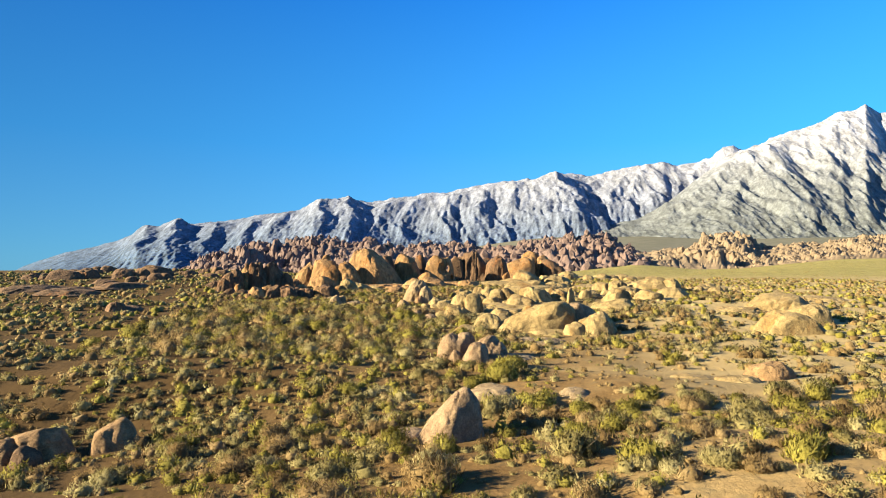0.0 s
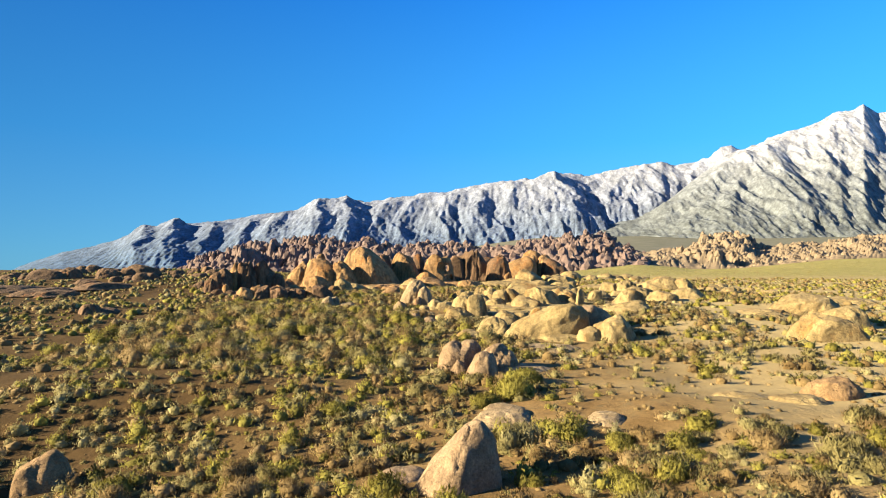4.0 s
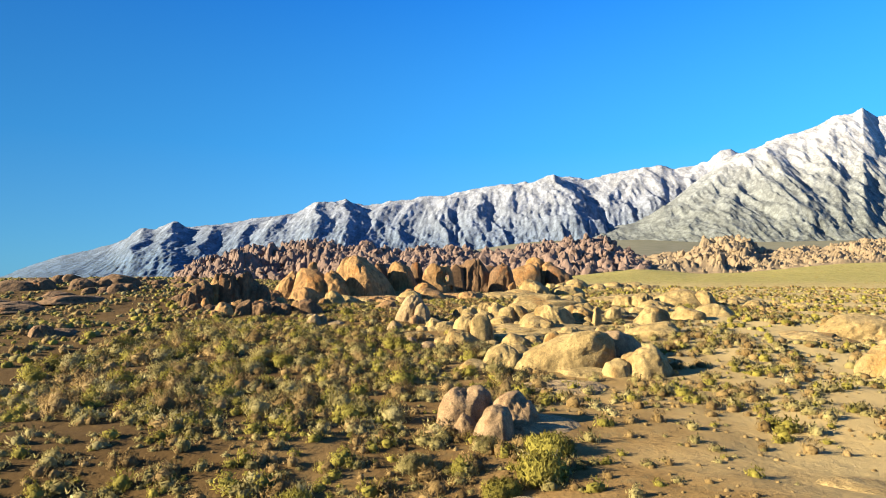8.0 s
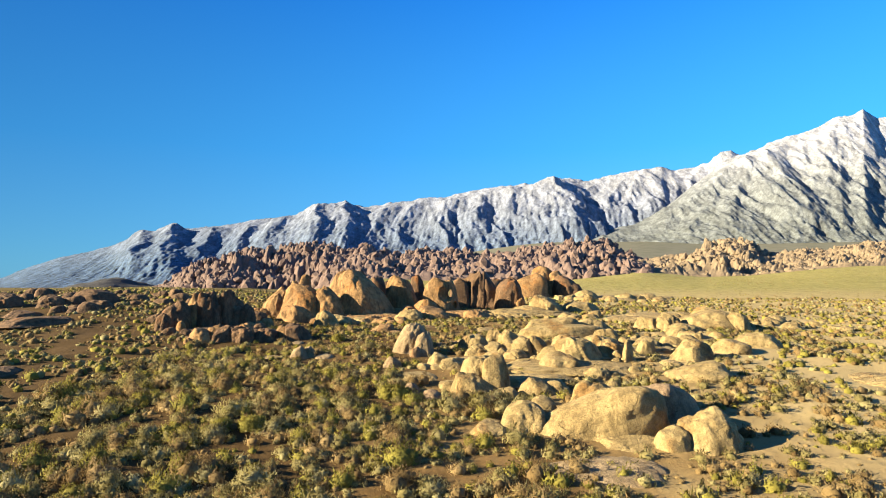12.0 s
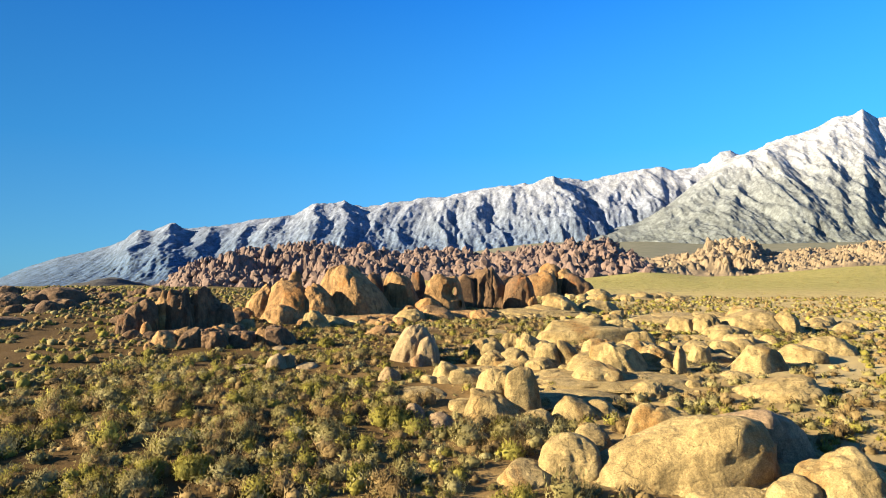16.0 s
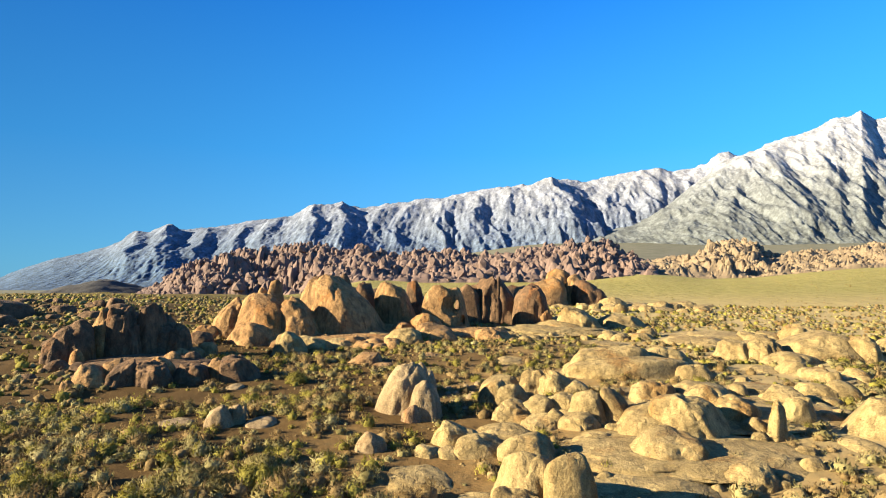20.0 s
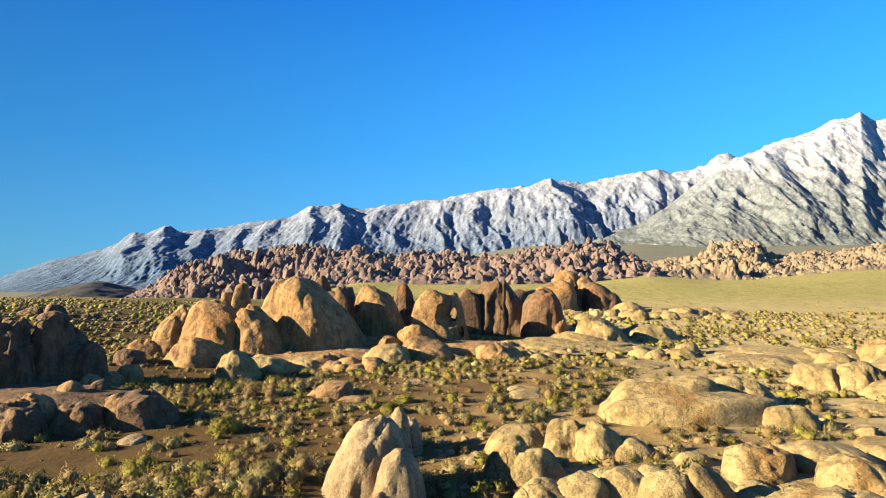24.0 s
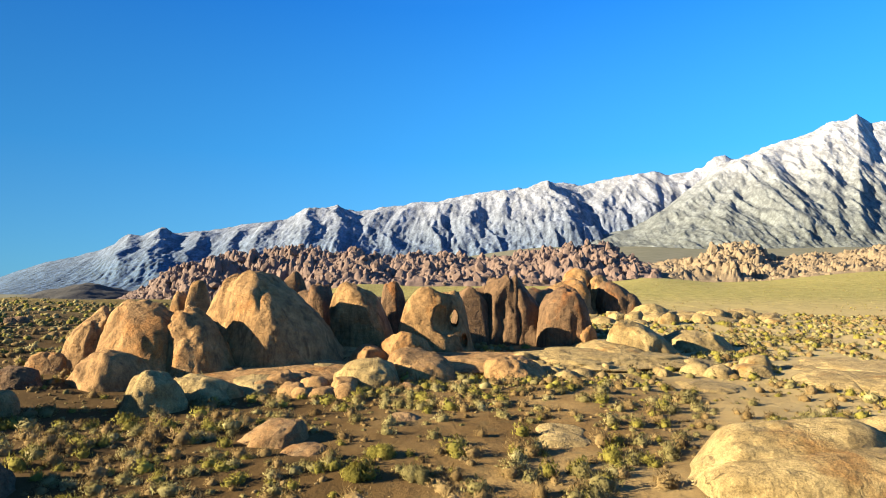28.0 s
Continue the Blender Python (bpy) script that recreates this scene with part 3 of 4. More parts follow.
def rock(kind, style, x, y, z, w, d, h, seed, high=0.0):
    level = (6 if w * h > 48 and y < 145 else 5 if w > 2.4 and y < 145 else 4) if seed < 1000 else 4
    p, f = lump(style, w, d, h, seed, level, high)
    ob = new("boulder", array_mesh("boulder", p, f, ROCK[kind], True))
    rng = np.random.default_rng(seed)
    ob.matrix_world = pose(x, y, z, 0, 0, rng.uniform(-12, 12))
    tagged(ob, LABELS[kind], "boulder", "granite boulders")
    return ob


rock('brown', 'greatdome', -14.80, 131.50, 5.82, 11.76, 10.82, 8.07, 1, -.6)
rock('brown', 'slabdome', -28.36, 128.00, 5.61, 5.07, 4.31, 5.37, 2, .5)
rock('brown', 'slabdome', -23.99, 127.00, 5.48, 7.23, 6.14, 6.00, 3)
rock('brown', 'slabdome', -18.91, 126.00, 5.30, 5.13, 4.36, 5.77, 4, -.4)
rock('brown', 'dome', -23.61, 122.53, 5.21, 5.70, 5.24, 2.88, 5)
rock('tan', 'dome', -17.44, 115.50, 5.02, 3.63, 3.34, 2.65, 6, -.3)
rock('tan', 'dome', -15.86, 118.95, 5.08, 4.30, 3.96, 1.75, 7, -.4)
rock('brown', 'dome', -30.66, 126.28, 5.86, 3.38, 3.11, 1.60, 8)
rock('dark', 'dome', -28.86, 120.36, 5.62, 2.88, 2.65, 1.61, 9)
rock('brown', 'dome', -31.00, 150.00, 6.43, 2.40, 2.21, 5.31, 10)
rock('brown', 'dome', -28.80, 150.00, 6.24, 3.54, 3.26, 6.76, 11)
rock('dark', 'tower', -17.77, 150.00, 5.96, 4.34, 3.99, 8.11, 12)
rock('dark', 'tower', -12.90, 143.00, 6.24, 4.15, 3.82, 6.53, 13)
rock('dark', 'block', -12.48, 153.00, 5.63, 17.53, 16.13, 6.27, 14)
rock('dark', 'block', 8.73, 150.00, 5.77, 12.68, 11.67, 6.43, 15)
rock('brown', 'tower', -7.48, 136.50, 6.30, 6.06, 5.57, 6.59, 16, -.5)
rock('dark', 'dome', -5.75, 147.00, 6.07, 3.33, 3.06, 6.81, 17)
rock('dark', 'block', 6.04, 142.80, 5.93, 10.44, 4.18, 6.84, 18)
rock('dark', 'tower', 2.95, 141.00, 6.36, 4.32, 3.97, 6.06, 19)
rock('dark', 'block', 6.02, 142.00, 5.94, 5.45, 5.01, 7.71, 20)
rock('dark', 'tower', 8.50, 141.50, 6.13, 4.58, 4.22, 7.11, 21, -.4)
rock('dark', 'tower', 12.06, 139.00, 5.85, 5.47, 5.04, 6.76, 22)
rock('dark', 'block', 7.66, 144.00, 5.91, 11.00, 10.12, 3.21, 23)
rock('brown', 'slabdome', 21.74, 195.00, 5.94, 12.54, 10.65, 7.51, 24, .6)
rock('brown', 'slabdome', 29.33, 205.00, 5.79, 8.41, 7.14, 9.82, 25, -.4)
rock('brown', 'slabdome', 32.98, 200.00, 5.93, 8.41, 7.15, 8.22, 26, -.6)
rock('dark', 'dome', 34.62, 196.00, 5.83, 8.36, 7.69, 6.96, 27, -.5)
rock('brown', 'block', 25.93, 200.00, 5.86, 7.05, 6.49, 8.06, 28)
rock('tan', 'dome', 18.54, 135.64, 5.81, 6.56, 6.04, 3.49, 29, -.8)
rock('tan', 'dome', 25.66, 139.97, 5.57, 6.81, 6.27, 2.36, 30)
rock('tan', 'slab', 15.35, 135.24, 6.05, 6.60, 8.58, 1.36, 31)
rock('tan', 'slab', 12.28, 132.70, 5.98, 8.13, 10.57, 1.01, 32)
rock('brown', 'dome', 5.42, 124.90, 5.48, 4.49, 4.13, 1.78, 33, -.4)
rock('tan', 'slab', 16.23, 134.60, 6.04, 6.76, 8.79, 1.02, 34)
rock('brown', 'dome', -3.44, 129.73, 5.91, 4.73, 4.35, 2.87, 35)
rock('brown', 'dome', -1.49, 125.42, 5.29, 5.33, 4.90, 2.55, 36, -.3)
rock('tan', 'dome', -5.51, 122.80, 5.45, 4.63, 4.26, 2.00, 37)
rock('tan', 'slab', -9.03, 127.92, 5.71, 3.68, 4.78, 0.84, 38)
rock('brown', 'dome', -6.06, 128.81, 5.85, 3.47, 3.19, 1.85, 39)
rock('tan', 'slab', -11.37, 133.23, 6.12, 4.17, 5.42, 0.66, 40)
rock('tan', 'slab', -13.37, 122.46, 5.24, 3.73, 4.85, 1.00, 41)
rock('brown', 'dome', -13.04, 128.71, 5.59, 2.43, 2.24, 1.30, 42)
rock('tan', 'slab', -8.44, 133.90, 6.37, 3.24, 4.21, 0.66, 43)
rock('red', 'slabdome', -8.33, 108.40, 5.00, 3.27, 2.78, 1.28, 44, .6)
rock('red', 'slab', -6.47, 106.68, 5.01, 2.34, 2.71, 0.50, 45)
rock('red', 'slab', -2.10, 112.18, 5.28, 1.78, 2.19, 0.50, 46)
rock('tan', 'slab', 5.61, 108.19, 5.08, 2.75, 2.74, 0.50, 47)
rock('tan', 'slab', 18.37, 121.19, 5.37, 4.54, 5.34, 0.54, 48)
rock('tan', 'slab', 30.02, 127.81, 5.57, 4.98, 6.12, 0.53, 49)
rock('tan', 'slab', 34.14, 130.21, 5.55, 6.54, 8.50, 0.74, 50)
rock('tan', 'slab', 29.22, 121.67, 5.41, 6.15, 7.39, 0.72, 51)
rock('tan', 'dome', 36.57, 185.32, 5.95, 7.03, 6.47, 2.98, 52)
rock('tan', 'slab', 43.01, 187.60, 6.24, 7.57, 9.84, 1.34, 53)
rock('tan', 'dome', 45.62, 181.28, 5.79, 5.29, 4.86, 2.52, 54)
rock('tan', 'dome', 52.50, 185.69, 6.08, 6.62, 6.09, 2.04, 55)
rock('tan', 'slab', 57.78, 186.47, 6.18, 5.36, 6.97, 1.05, 56)
rock('tan', 'slab', 43.51, 181.63, 6.00, 10.42, 13.55, 1.22, 57)
rock('brown', 'dome', 13.82, 137.00, 6.01, 2.29, 2.11, 2.71, 58)
rock('tan', 'bigslab', 13.58, 103.00, 4.97, 8.01, 4.80, 2.59, 59)
rock('tan', 'slab', 19.15, 105.00, 4.90, 5.58, 4.18, 2.42, 60)
rock('tan', 'bigslab', 14.97, 101.56, 4.86, 11.04, 5.52, 1.95, 61)
rock('tan', 'dome', 29.95, 112.54, 4.95, 6.44, 5.92, 2.07, 62, .5)
rock('tan', 'dome', 31.40, 110.28, 5.17, 3.07, 2.82, 2.04, 63)
rock('tan', 'slab', 34.16, 126.13, 5.59, 9.30, 12.09, 1.10, 64)
rock('tan', 'slab', 28.04, 122.35, 5.53, 5.25, 6.83, 0.92, 65)
rock('tan', 'slab', 39.63, 127.97, 5.57, 4.64, 6.03, 0.63, 66)
rock('tan', 'dome', 38.50, 123.07, 5.43, 4.83, 4.45, 1.58, 67)
rock('tan', 'dome', 40.76, 121.28, 5.40, 4.68, 4.31, 2.60, 68)
rock('tan', 'slab', 24.07, 99.24, 4.95, 2.59, 1.91, 0.50, 69)
rock('dark', 'dome', -37.41, 107.02, 5.32, 2.72, 2.50, 2.59, 70)
rock('dark', 'dome', -36.29, 108.24, 5.37, 4.12, 3.79, 4.04, 71)
rock('brown', 'dome', -34.55, 105.78, 5.20, 1.28, 1.18, 1.68, 72)
rock('brown', 'fin', -34.67, 110.13, 5.35, 2.35, 2.11, 5.17, 73)
rock('brown', 'fin', -33.82, 109.98, 5.27, 1.91, 1.72, 4.41, 74)
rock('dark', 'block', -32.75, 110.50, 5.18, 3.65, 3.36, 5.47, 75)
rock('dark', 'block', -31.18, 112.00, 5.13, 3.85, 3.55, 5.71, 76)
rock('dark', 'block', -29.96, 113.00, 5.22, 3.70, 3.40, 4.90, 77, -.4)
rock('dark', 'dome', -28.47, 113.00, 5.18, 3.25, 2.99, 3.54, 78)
rock('brown', 'dome', -29.53, 96.48, 4.71, 1.13, 1.04, 0.89, 79)
rock('brown', 'dome', -28.94, 98.39, 4.72, 3.09, 2.84, 1.88, 80)
rock('brown', 'fin', -27.63, 99.26, 4.75, 1.98, 1.78, 2.21, 81)
rock('dark', 'block', -26.31, 98.46, 4.73, 2.54, 2.34, 2.15, 82)
rock('dark', 'block', -24.27, 99.01, 4.75, 3.43, 3.16, 1.96, 83)
rock('brown', 'dome', -24.53, 100.75, 4.83, 2.67, 2.46, 2.04, 84)
rock('dark', 'block', -21.92, 100.76, 4.71, 3.43, 3.15, 1.64, 85)
rock('brown', 'fin', -20.06, 101.54, 4.64, 2.08, 1.87, 2.03, 86)
rock('dark', 'block', -18.06, 101.73, 4.63, 3.36, 3.09, 2.28, 87, -.5)
rock('brown', 'dome', -26.56, 107.32, 4.99, 2.13, 1.96, 1.49, 88)
rock('brown', 'dome', -27.26, 111.28, 5.09, 2.01, 1.85, 1.26, 89)
rock('brown', 'dome', -26.57, 112.80, 5.09, 2.07, 1.90, 1.17, 90)
rock('brown', 'dome', -25.82, 114.32, 5.06, 2.12, 1.95, 1.57, 91)
rock('dark', 'dome', -25.25, 108.81, 4.87, 2.08, 1.92, 1.40, 92)
rock('pale', 'dome', -14.21, 86.67, 4.27, 1.69, 1.55, 1.51, 93)
rock('pale', 'dome', -13.59, 87.30, 4.30, 1.34, 1.23, 1.48, 94)
rock('pale', 'dome', -13.31, 88.36, 4.36, 0.79, 0.73, 1.03, 95)
rock('pale', 'slab', -11.72, 87.24, 4.46, 2.32, 2.41, 0.50, 96)
rock('pale', 'slab', -17.33, 87.87, 4.18, 2.41, 2.15, 0.50, 97)
rock('pale', 'dome', -4.54, 82.40, 4.12, 1.64, 1.51, 1.26, 98)
rock('pale', 'slab', -17.30, 98.27, 4.51, 1.50, 1.95, 0.50, 99)
rock('pale', 'greatdome', -3.31, 90.64, 4.32, 3.85, 3.54, 3.54, 100, .4)
rock('pale', 'dome', -1.88, 88.56, 4.38, 2.12, 1.95, 2.59, 101)
rock('pale', 'dome', -2.43, 95.50, 4.30, 1.35, 1.24, 2.91, 102)
rock('pale', 'dome', -1.93, 96.50, 4.41, 1.42, 1.30, 2.00, 103)
rock('brownish', 'dome', -2.70, 87.76, 4.39, 1.23, 1.13, 1.22, 104)
rock('tan', 'dome', 2.78, 91.76, 4.54, 2.14, 1.97, 1.93, 105)
rock('tan', 'dome', 4.05, 91.67, 4.61, 2.69, 2.48, 1.67, 106, -.4)
rock('tan', 'dome', 3.63, 96.34, 4.81, 3.24, 2.98, 1.24, 107)
rock('tan', 'slabdome', 6.24, 95.17, 4.79, 2.63, 2.24, 1.90, 108)
rock('tan', 'dome', 7.73, 93.97, 4.89, 2.85, 2.62, 1.93, 109, -.6)
rock('tan', 'dome', 3.59, 88.40, 4.38, 2.61, 2.40, 1.40, 110)
rock('tan', 'dome', 5.30, 88.57, 4.48, 2.36, 2.18, 1.56, 111)
rock('tan', 'dome', 7.06, 88.87, 4.64, 2.53, 2.33, 1.49, 112)
rock('tan', 'dome', 8.34, 87.14, 4.66, 2.58, 2.38, 1.96, 113, -.3)
rock('tan', 'dome', 9.81, 87.30, 4.77, 2.28, 2.10, 2.03, 114, -.5)
rock('tan', 'dome', 7.24, 85.86, 4.55, 2.48, 2.29, 1.06, 115)
rock('tan', 'dome', 6.05, 86.24, 4.43, 1.29, 1.19, 1.26, 116)
rock('tan', 'slabdome', 11.48, 84.96, 4.61, 4.45, 3.78, 1.82, 117)
rock('tan', 'dome', 13.29, 90.68, 5.01, 3.55, 3.26, 1.61, 118)
rock('tan', 'slabdome', 13.41, 84.23, 4.49, 4.52, 3.85, 2.54, 119, -.6)
rock('tan', 'dome', 17.12, 91.96, 5.11, 4.47, 4.11, 1.30, 120)
rock('tan', 'dome', 16.21, 88.34, 4.97, 3.25, 2.99, 1.80, 121, -.4)
rock('tan', 'dome', 16.72, 86.09, 4.78, 3.25, 2.99, 1.83, 122, -.4)
rock('tan', 'dome', 16.67, 83.82, 4.66, 1.54, 1.42, 1.11, 123)
rock('tan', 'fin', 17.45, 82.93, 4.63, 1.03, 0.93, 2.29, 124)
rock('tan', 'block', 19.88, 85.51, 4.84, 1.96, 1.81, 1.76, 125)
rock('tan', 'dome', 21.14, 89.44, 5.04, 2.76, 2.54, 1.47, 126)
rock('tan', 'slab', 22.00, 93.72, 5.21, 3.81, 4.96, 0.63, 127)
rock('tan', 'dome', 25.07, 91.77, 5.15, 3.02, 2.77, 1.16, 128)
rock('tan', 'dome', 10.92, 80.87, 4.34, 4.24, 3.90, 1.37, 129)
rock('tan', 'slab', 7.81, 83.67, 4.46, 1.84, 2.26, 0.50, 130)
rock('tan', 'dome', -0.23, 83.76, 4.19, 2.17, 1.99, 1.40, 131)
rock('tan', 'dome', 0.56, 83.63, 4.19, 1.75, 1.61, 1.06, 132)
rock('tan', 'dome', -1.35, 81.59, 4.13, 1.60, 1.48, 0.75, 133)
rock('tan', 'dome', -0.24, 81.38, 4.13, 1.74, 1.60, 0.67, 134)
rock('tan', 'slabdome', 1.43, 81.98, 4.15, 2.85, 2.42, 1.21, 135)
rock('tan', 'slab', 2.81, 85.81, 4.26, 3.36, 3.59, 0.60, 136)
rock('tan', 'dome', 3.67, 81.02, 4.23, 3.03, 2.79, 1.42, 137)
rock('tan', 'dome', 5.25, 86.39, 4.36, 2.59, 2.39, 0.99, 138)
rock('tan', 'slab', 8.72, 81.97, 4.33, 2.24, 2.37, 0.50, 139)
rock('tan', 'dome', 29.07, 111.65, 5.17, 4.21, 3.88, 1.97, 140)
rock('tan', 'dome', 30.79, 110.27, 5.22, 3.00, 2.76, 2.24, 141)
rock('tan', 'dome', 36.76, 111.82, 4.95, 8.15, 7.50, 3.15, 142, .3)
rock('tan', 'dome', 32.14, 107.46, 4.87, 5.25, 4.83, 1.62, 143)
rock('tan', 'dome', 40.06, 109.38, 5.07, 4.17, 3.83, 2.71, 144)
rock('tan', 'slab', 28.99, 121.80, 5.45, 6.34, 8.25, 0.98, 145)
rock('tan', 'slab', 32.77, 123.59, 5.44, 6.02, 7.82, 0.84, 146)
rock('tan', 'dome', 38.57, 122.93, 5.41, 1.87, 1.72, 1.49, 147)
rock('tan', 'slab', 27.48, 103.78, 4.96, 3.51, 4.57, 0.62, 148)
rock('tan', 'slab', 30.70, 100.30, 5.01, 5.59, 5.66, 0.61, 149)
rock('tan', 'slab', 5.78, 109.84, 5.15, 2.89, 2.61, 0.50, 150)
rock('tan', 'tower', 4.48, 74.53, 3.63, 2.23, 2.05, 2.92, 151)
rock('tan', 'dome', 2.79, 75.50, 3.64, 3.09, 2.85, 2.69, 152)
rock('tan', 'dome', 2.68, 74.04, 3.48, 3.30, 3.04, 1.78, 153, -.3)
rock('tan', 'slab', 0.92, 75.68, 3.68, 2.26, 2.93, 0.63, 154)
rock('tan', 'dome', 7.64, 73.94, 3.57, 2.98, 2.74, 1.28, 155, -.3)
rock('tan', 'dome', 9.08, 74.22, 3.60, 2.24, 2.06, 1.01, 156)
rock('tan', 'slab', 9.49, 81.62, 4.30, 5.96, 5.40, 0.62, 157)
rock('tan', 'dome', 10.52, 80.66, 4.32, 3.71, 3.41, 1.65, 158)
rock('tan', 'dome', 2.96, 73.40, 3.46, 2.02, 1.86, 0.63, 159)
rock('tan', 'dome', 5.12, 72.68, 3.51, 2.13, 1.96, 0.82, 160)
rock('brownish', 'dome', -0.51, 72.08, 3.22, 1.62, 1.49, 1.06, 161)
rock('brownish', 'dome', -2.15, 73.26, 3.45, 1.41, 1.29, 1.14, 162)
rock('tan', 'dome', 13.23, 77.77, 4.07, 2.42, 2.23, 1.13, 163)
rock('tan', 'peak', 23.46, 83.58, 4.89, 3.86, 3.55, 1.99, 164, .6)
rock('tan', 'dome', 21.01, 75.98, 4.34, 4.80, 4.41, 1.50, 165, .3)
rock('tan', 'slab', 20.97, 81.62, 4.60, 2.15, 2.80, 0.55, 166)
rock('tan', 'slab', 20.14, 76.18, 4.25, 2.26, 2.94, 0.50, 167)
rock('tan', 'dome', 33.45, 91.30, 4.98, 4.96, 4.56, 1.81, 168)
rock('tan', 'dome', 28.82, 86.77, 4.97, 4.04, 3.72, 1.57, 169)
rock('tan', 'slab', -1.76, 78.56, 3.95, 3.23, 3.72, 0.53, 170)
rock('tan', 'bigslab', 9.87, 65.00, 2.78, 7.77, 5.13, 3.33, 171, 1)
rock('brownish', 'crackdome', 14.65, 66.50, 3.27, 4.98, 3.99, 2.60, 172)
rock('tan', 'slab', 11.46, 62.37, 2.89, 4.04, 3.63, 0.63, 173)
rock('tan', 'dome', 13.64, 61.06, 3.00, 2.23, 2.05, 1.27, 174)
rock('tan', 'dome', 15.55, 61.46, 3.01, 3.56, 3.27, 2.31, 175, .2)
rock('tan', 'dome', 5.56, 65.42, 2.96, 3.43, 3.15, 1.88, 176)
rock('tan', 'slab', 3.54, 64.56, 3.00, 2.71, 3.53, 0.65, 177)
rock('tan', 'slab', 11.01, 69.00, 3.17, 3.93, 2.95, 2.33, 178)
rock('tan', 'dome', 7.08, 68.00, 3.09, 2.10, 1.93, 1.50, 179)
rock('brownish', 'dome', 2.19, 49.42, 2.22, 2.90, 2.66, 2.32, 180)
rock('brownish', 'dome', 3.52, 46.59, 2.30, 1.91, 1.76, 1.81, 181, .3)
rock('brownish', 'dome', 4.81, 48.50, 2.42, 2.62, 2.41, 1.91, 182, -.4)
rock('brownish', 'dome', 2.23, 47.89, 2.21, 1.32, 1.22, 1.17, 183)
rock('pale', 'slab', 6.34, 48.07, 2.52, 4.20, 4.46, 0.50, 184)
rock('pale', 'slab', 4.12, 35.67, 2.29, 2.79, 3.63, 0.67, 185)
rock('tan', 'slab', 15.67, 38.39, 2.73, 3.14, 2.52, 0.50, 186)
rock('tan', 'slab', 17.54, 36.70, 2.87, 2.44, 3.17, 0.57, 187)
rock('tan', 'slabdome', 39.85, 74.78, 4.20, 6.70, 5.70, 2.48, 188, .3)
rock('tan', 'slab', 35.06, 74.52, 4.33, 5.35, 6.95, 0.69, 189)
rock('tan', 'slabdome', 32.65, 59.03, 3.04, 5.13, 4.36, 2.51, 190)
rock('tan', 'dome', 38.69, 66.56, 3.61, 4.45, 4.09, 2.15, 191)
rock('tan', 'slab', 49.95, 83.30, 5.01, 5.80, 7.54, 0.87, 192)
rock('pale', 'slab', 7.95, 33.85, 2.81, 1.55, 1.91, 0.50, 193)
rock('brownish', 'greatdome', 1.70, 27.40, 2.30, 2.53, 2.33, 2.25, 194, .8)
rock('brownish', 'slab', -0.07, 29.47, 1.93, 1.88, 2.44, 0.50, 195)
rock('pale', 'slab', 4.23, 37.36, 2.29, 2.49, 2.73, 0.50, 196)
rock('red', 'dome', 20.02, 38.43, 2.73, 2.60, 2.39, 1.28, 197)
rock('red', 'dome', -18.58, 31.04, 0.17, 1.60, 1.48, 1.33, 198)
rock('red', 'dome', -17.66, 31.93, 0.17, 2.78, 2.55, 1.64, 199)
rock('red', 'dome', -14.34, 32.46, 0.45, 2.12, 1.95, 1.61, 200)
rock('dark', 'dome', -17.07, 30.17, 0.27, 1.25, 1.15, 1.12, 201)
rock('dark', 'dome', -39.81, 77.52, 3.90, 2.43, 2.24, 1.40, 202)
rock('dark', 'slab', -39.27, 79.82, 3.96, 3.83, 4.98, 0.74, 203)
rock('dark', 'dome', -76.97, 126.38, 7.15, 7.90, 7.27, 2.16, 204)
rock('dark', 'dome', -64.26, 135.70, 7.70, 8.08, 7.44, 2.64, 205)
rock('dark', 'dome', -58.52, 128.08, 7.14, 4.77, 4.38, 1.52, 206)
rock('dark', 'slab', -57.66, 111.41, 5.92, 7.58, 9.85, 1.16, 207)
rock('dark', 'slab', -62.79, 104.33, 5.17, 8.65, 11.25, 1.27, 208)
rock('dark', 'slab', -59.25, 101.70, 5.09, 5.24, 6.81, 0.96, 209)
rock('dark', 'dome', -74.22, 127.68, 7.29, 5.07, 4.67, 2.45, 210)
rock('dark', 'slab', -69.45, 105.98, 5.34, 8.48, 11.03, 1.40, 211)
rock('dark', 'dome', -65.95, 126.91, 7.32, 4.29, 3.95, 2.31, 212)
rock('dark', 'slab', -64.43, 118.48, 6.38, 4.89, 6.35, 1.12, 213)
rock('dark', 'dome', -42.10, 114.84, 5.67, 3.36, 3.09, 1.54, 214)

# low bedrock aprons that the boulders stand on
def apron(kind, x, y, w, d, h, seed):
    z = float(ground_height(x, y)) - 0.25
    p, f = lump("slab", w, d, h + 0.25, seed, 5)
    ob = new("bedrock", array_mesh("bedrock", p, f, ROCK[kind], True))
    ob.matrix_world = pose(x, y, z)
    return tagged(ob, "low bare granite bedrock flush with the sand", "bedrock", "bedrock sheets")


apron("tan", 12, 82, 12, 8, 0.35, 901)
apron("tan", 18, 88, 12, 8, 0.4, 902)
apron("tan", 7.5, 78, 8, 7, 0.3, 903)
apron("tan", 9, 90, 8, 7, 0.3, 904)
apron("brown", -14, 127, 18, 12, 0.8, 905)
apron("brown", 0, 131, 18, 9, 0.7, 906)
apron("tan", 13, 132, 18, 8, 0.7, 907)
apron("pale", 9, 58, 7, 5, 0.3, 908)
apron("tan", 15, 64, 7, 4, 0.35, 909)
apron("dark", -30, 108, 14, 10, 0.7, 910)


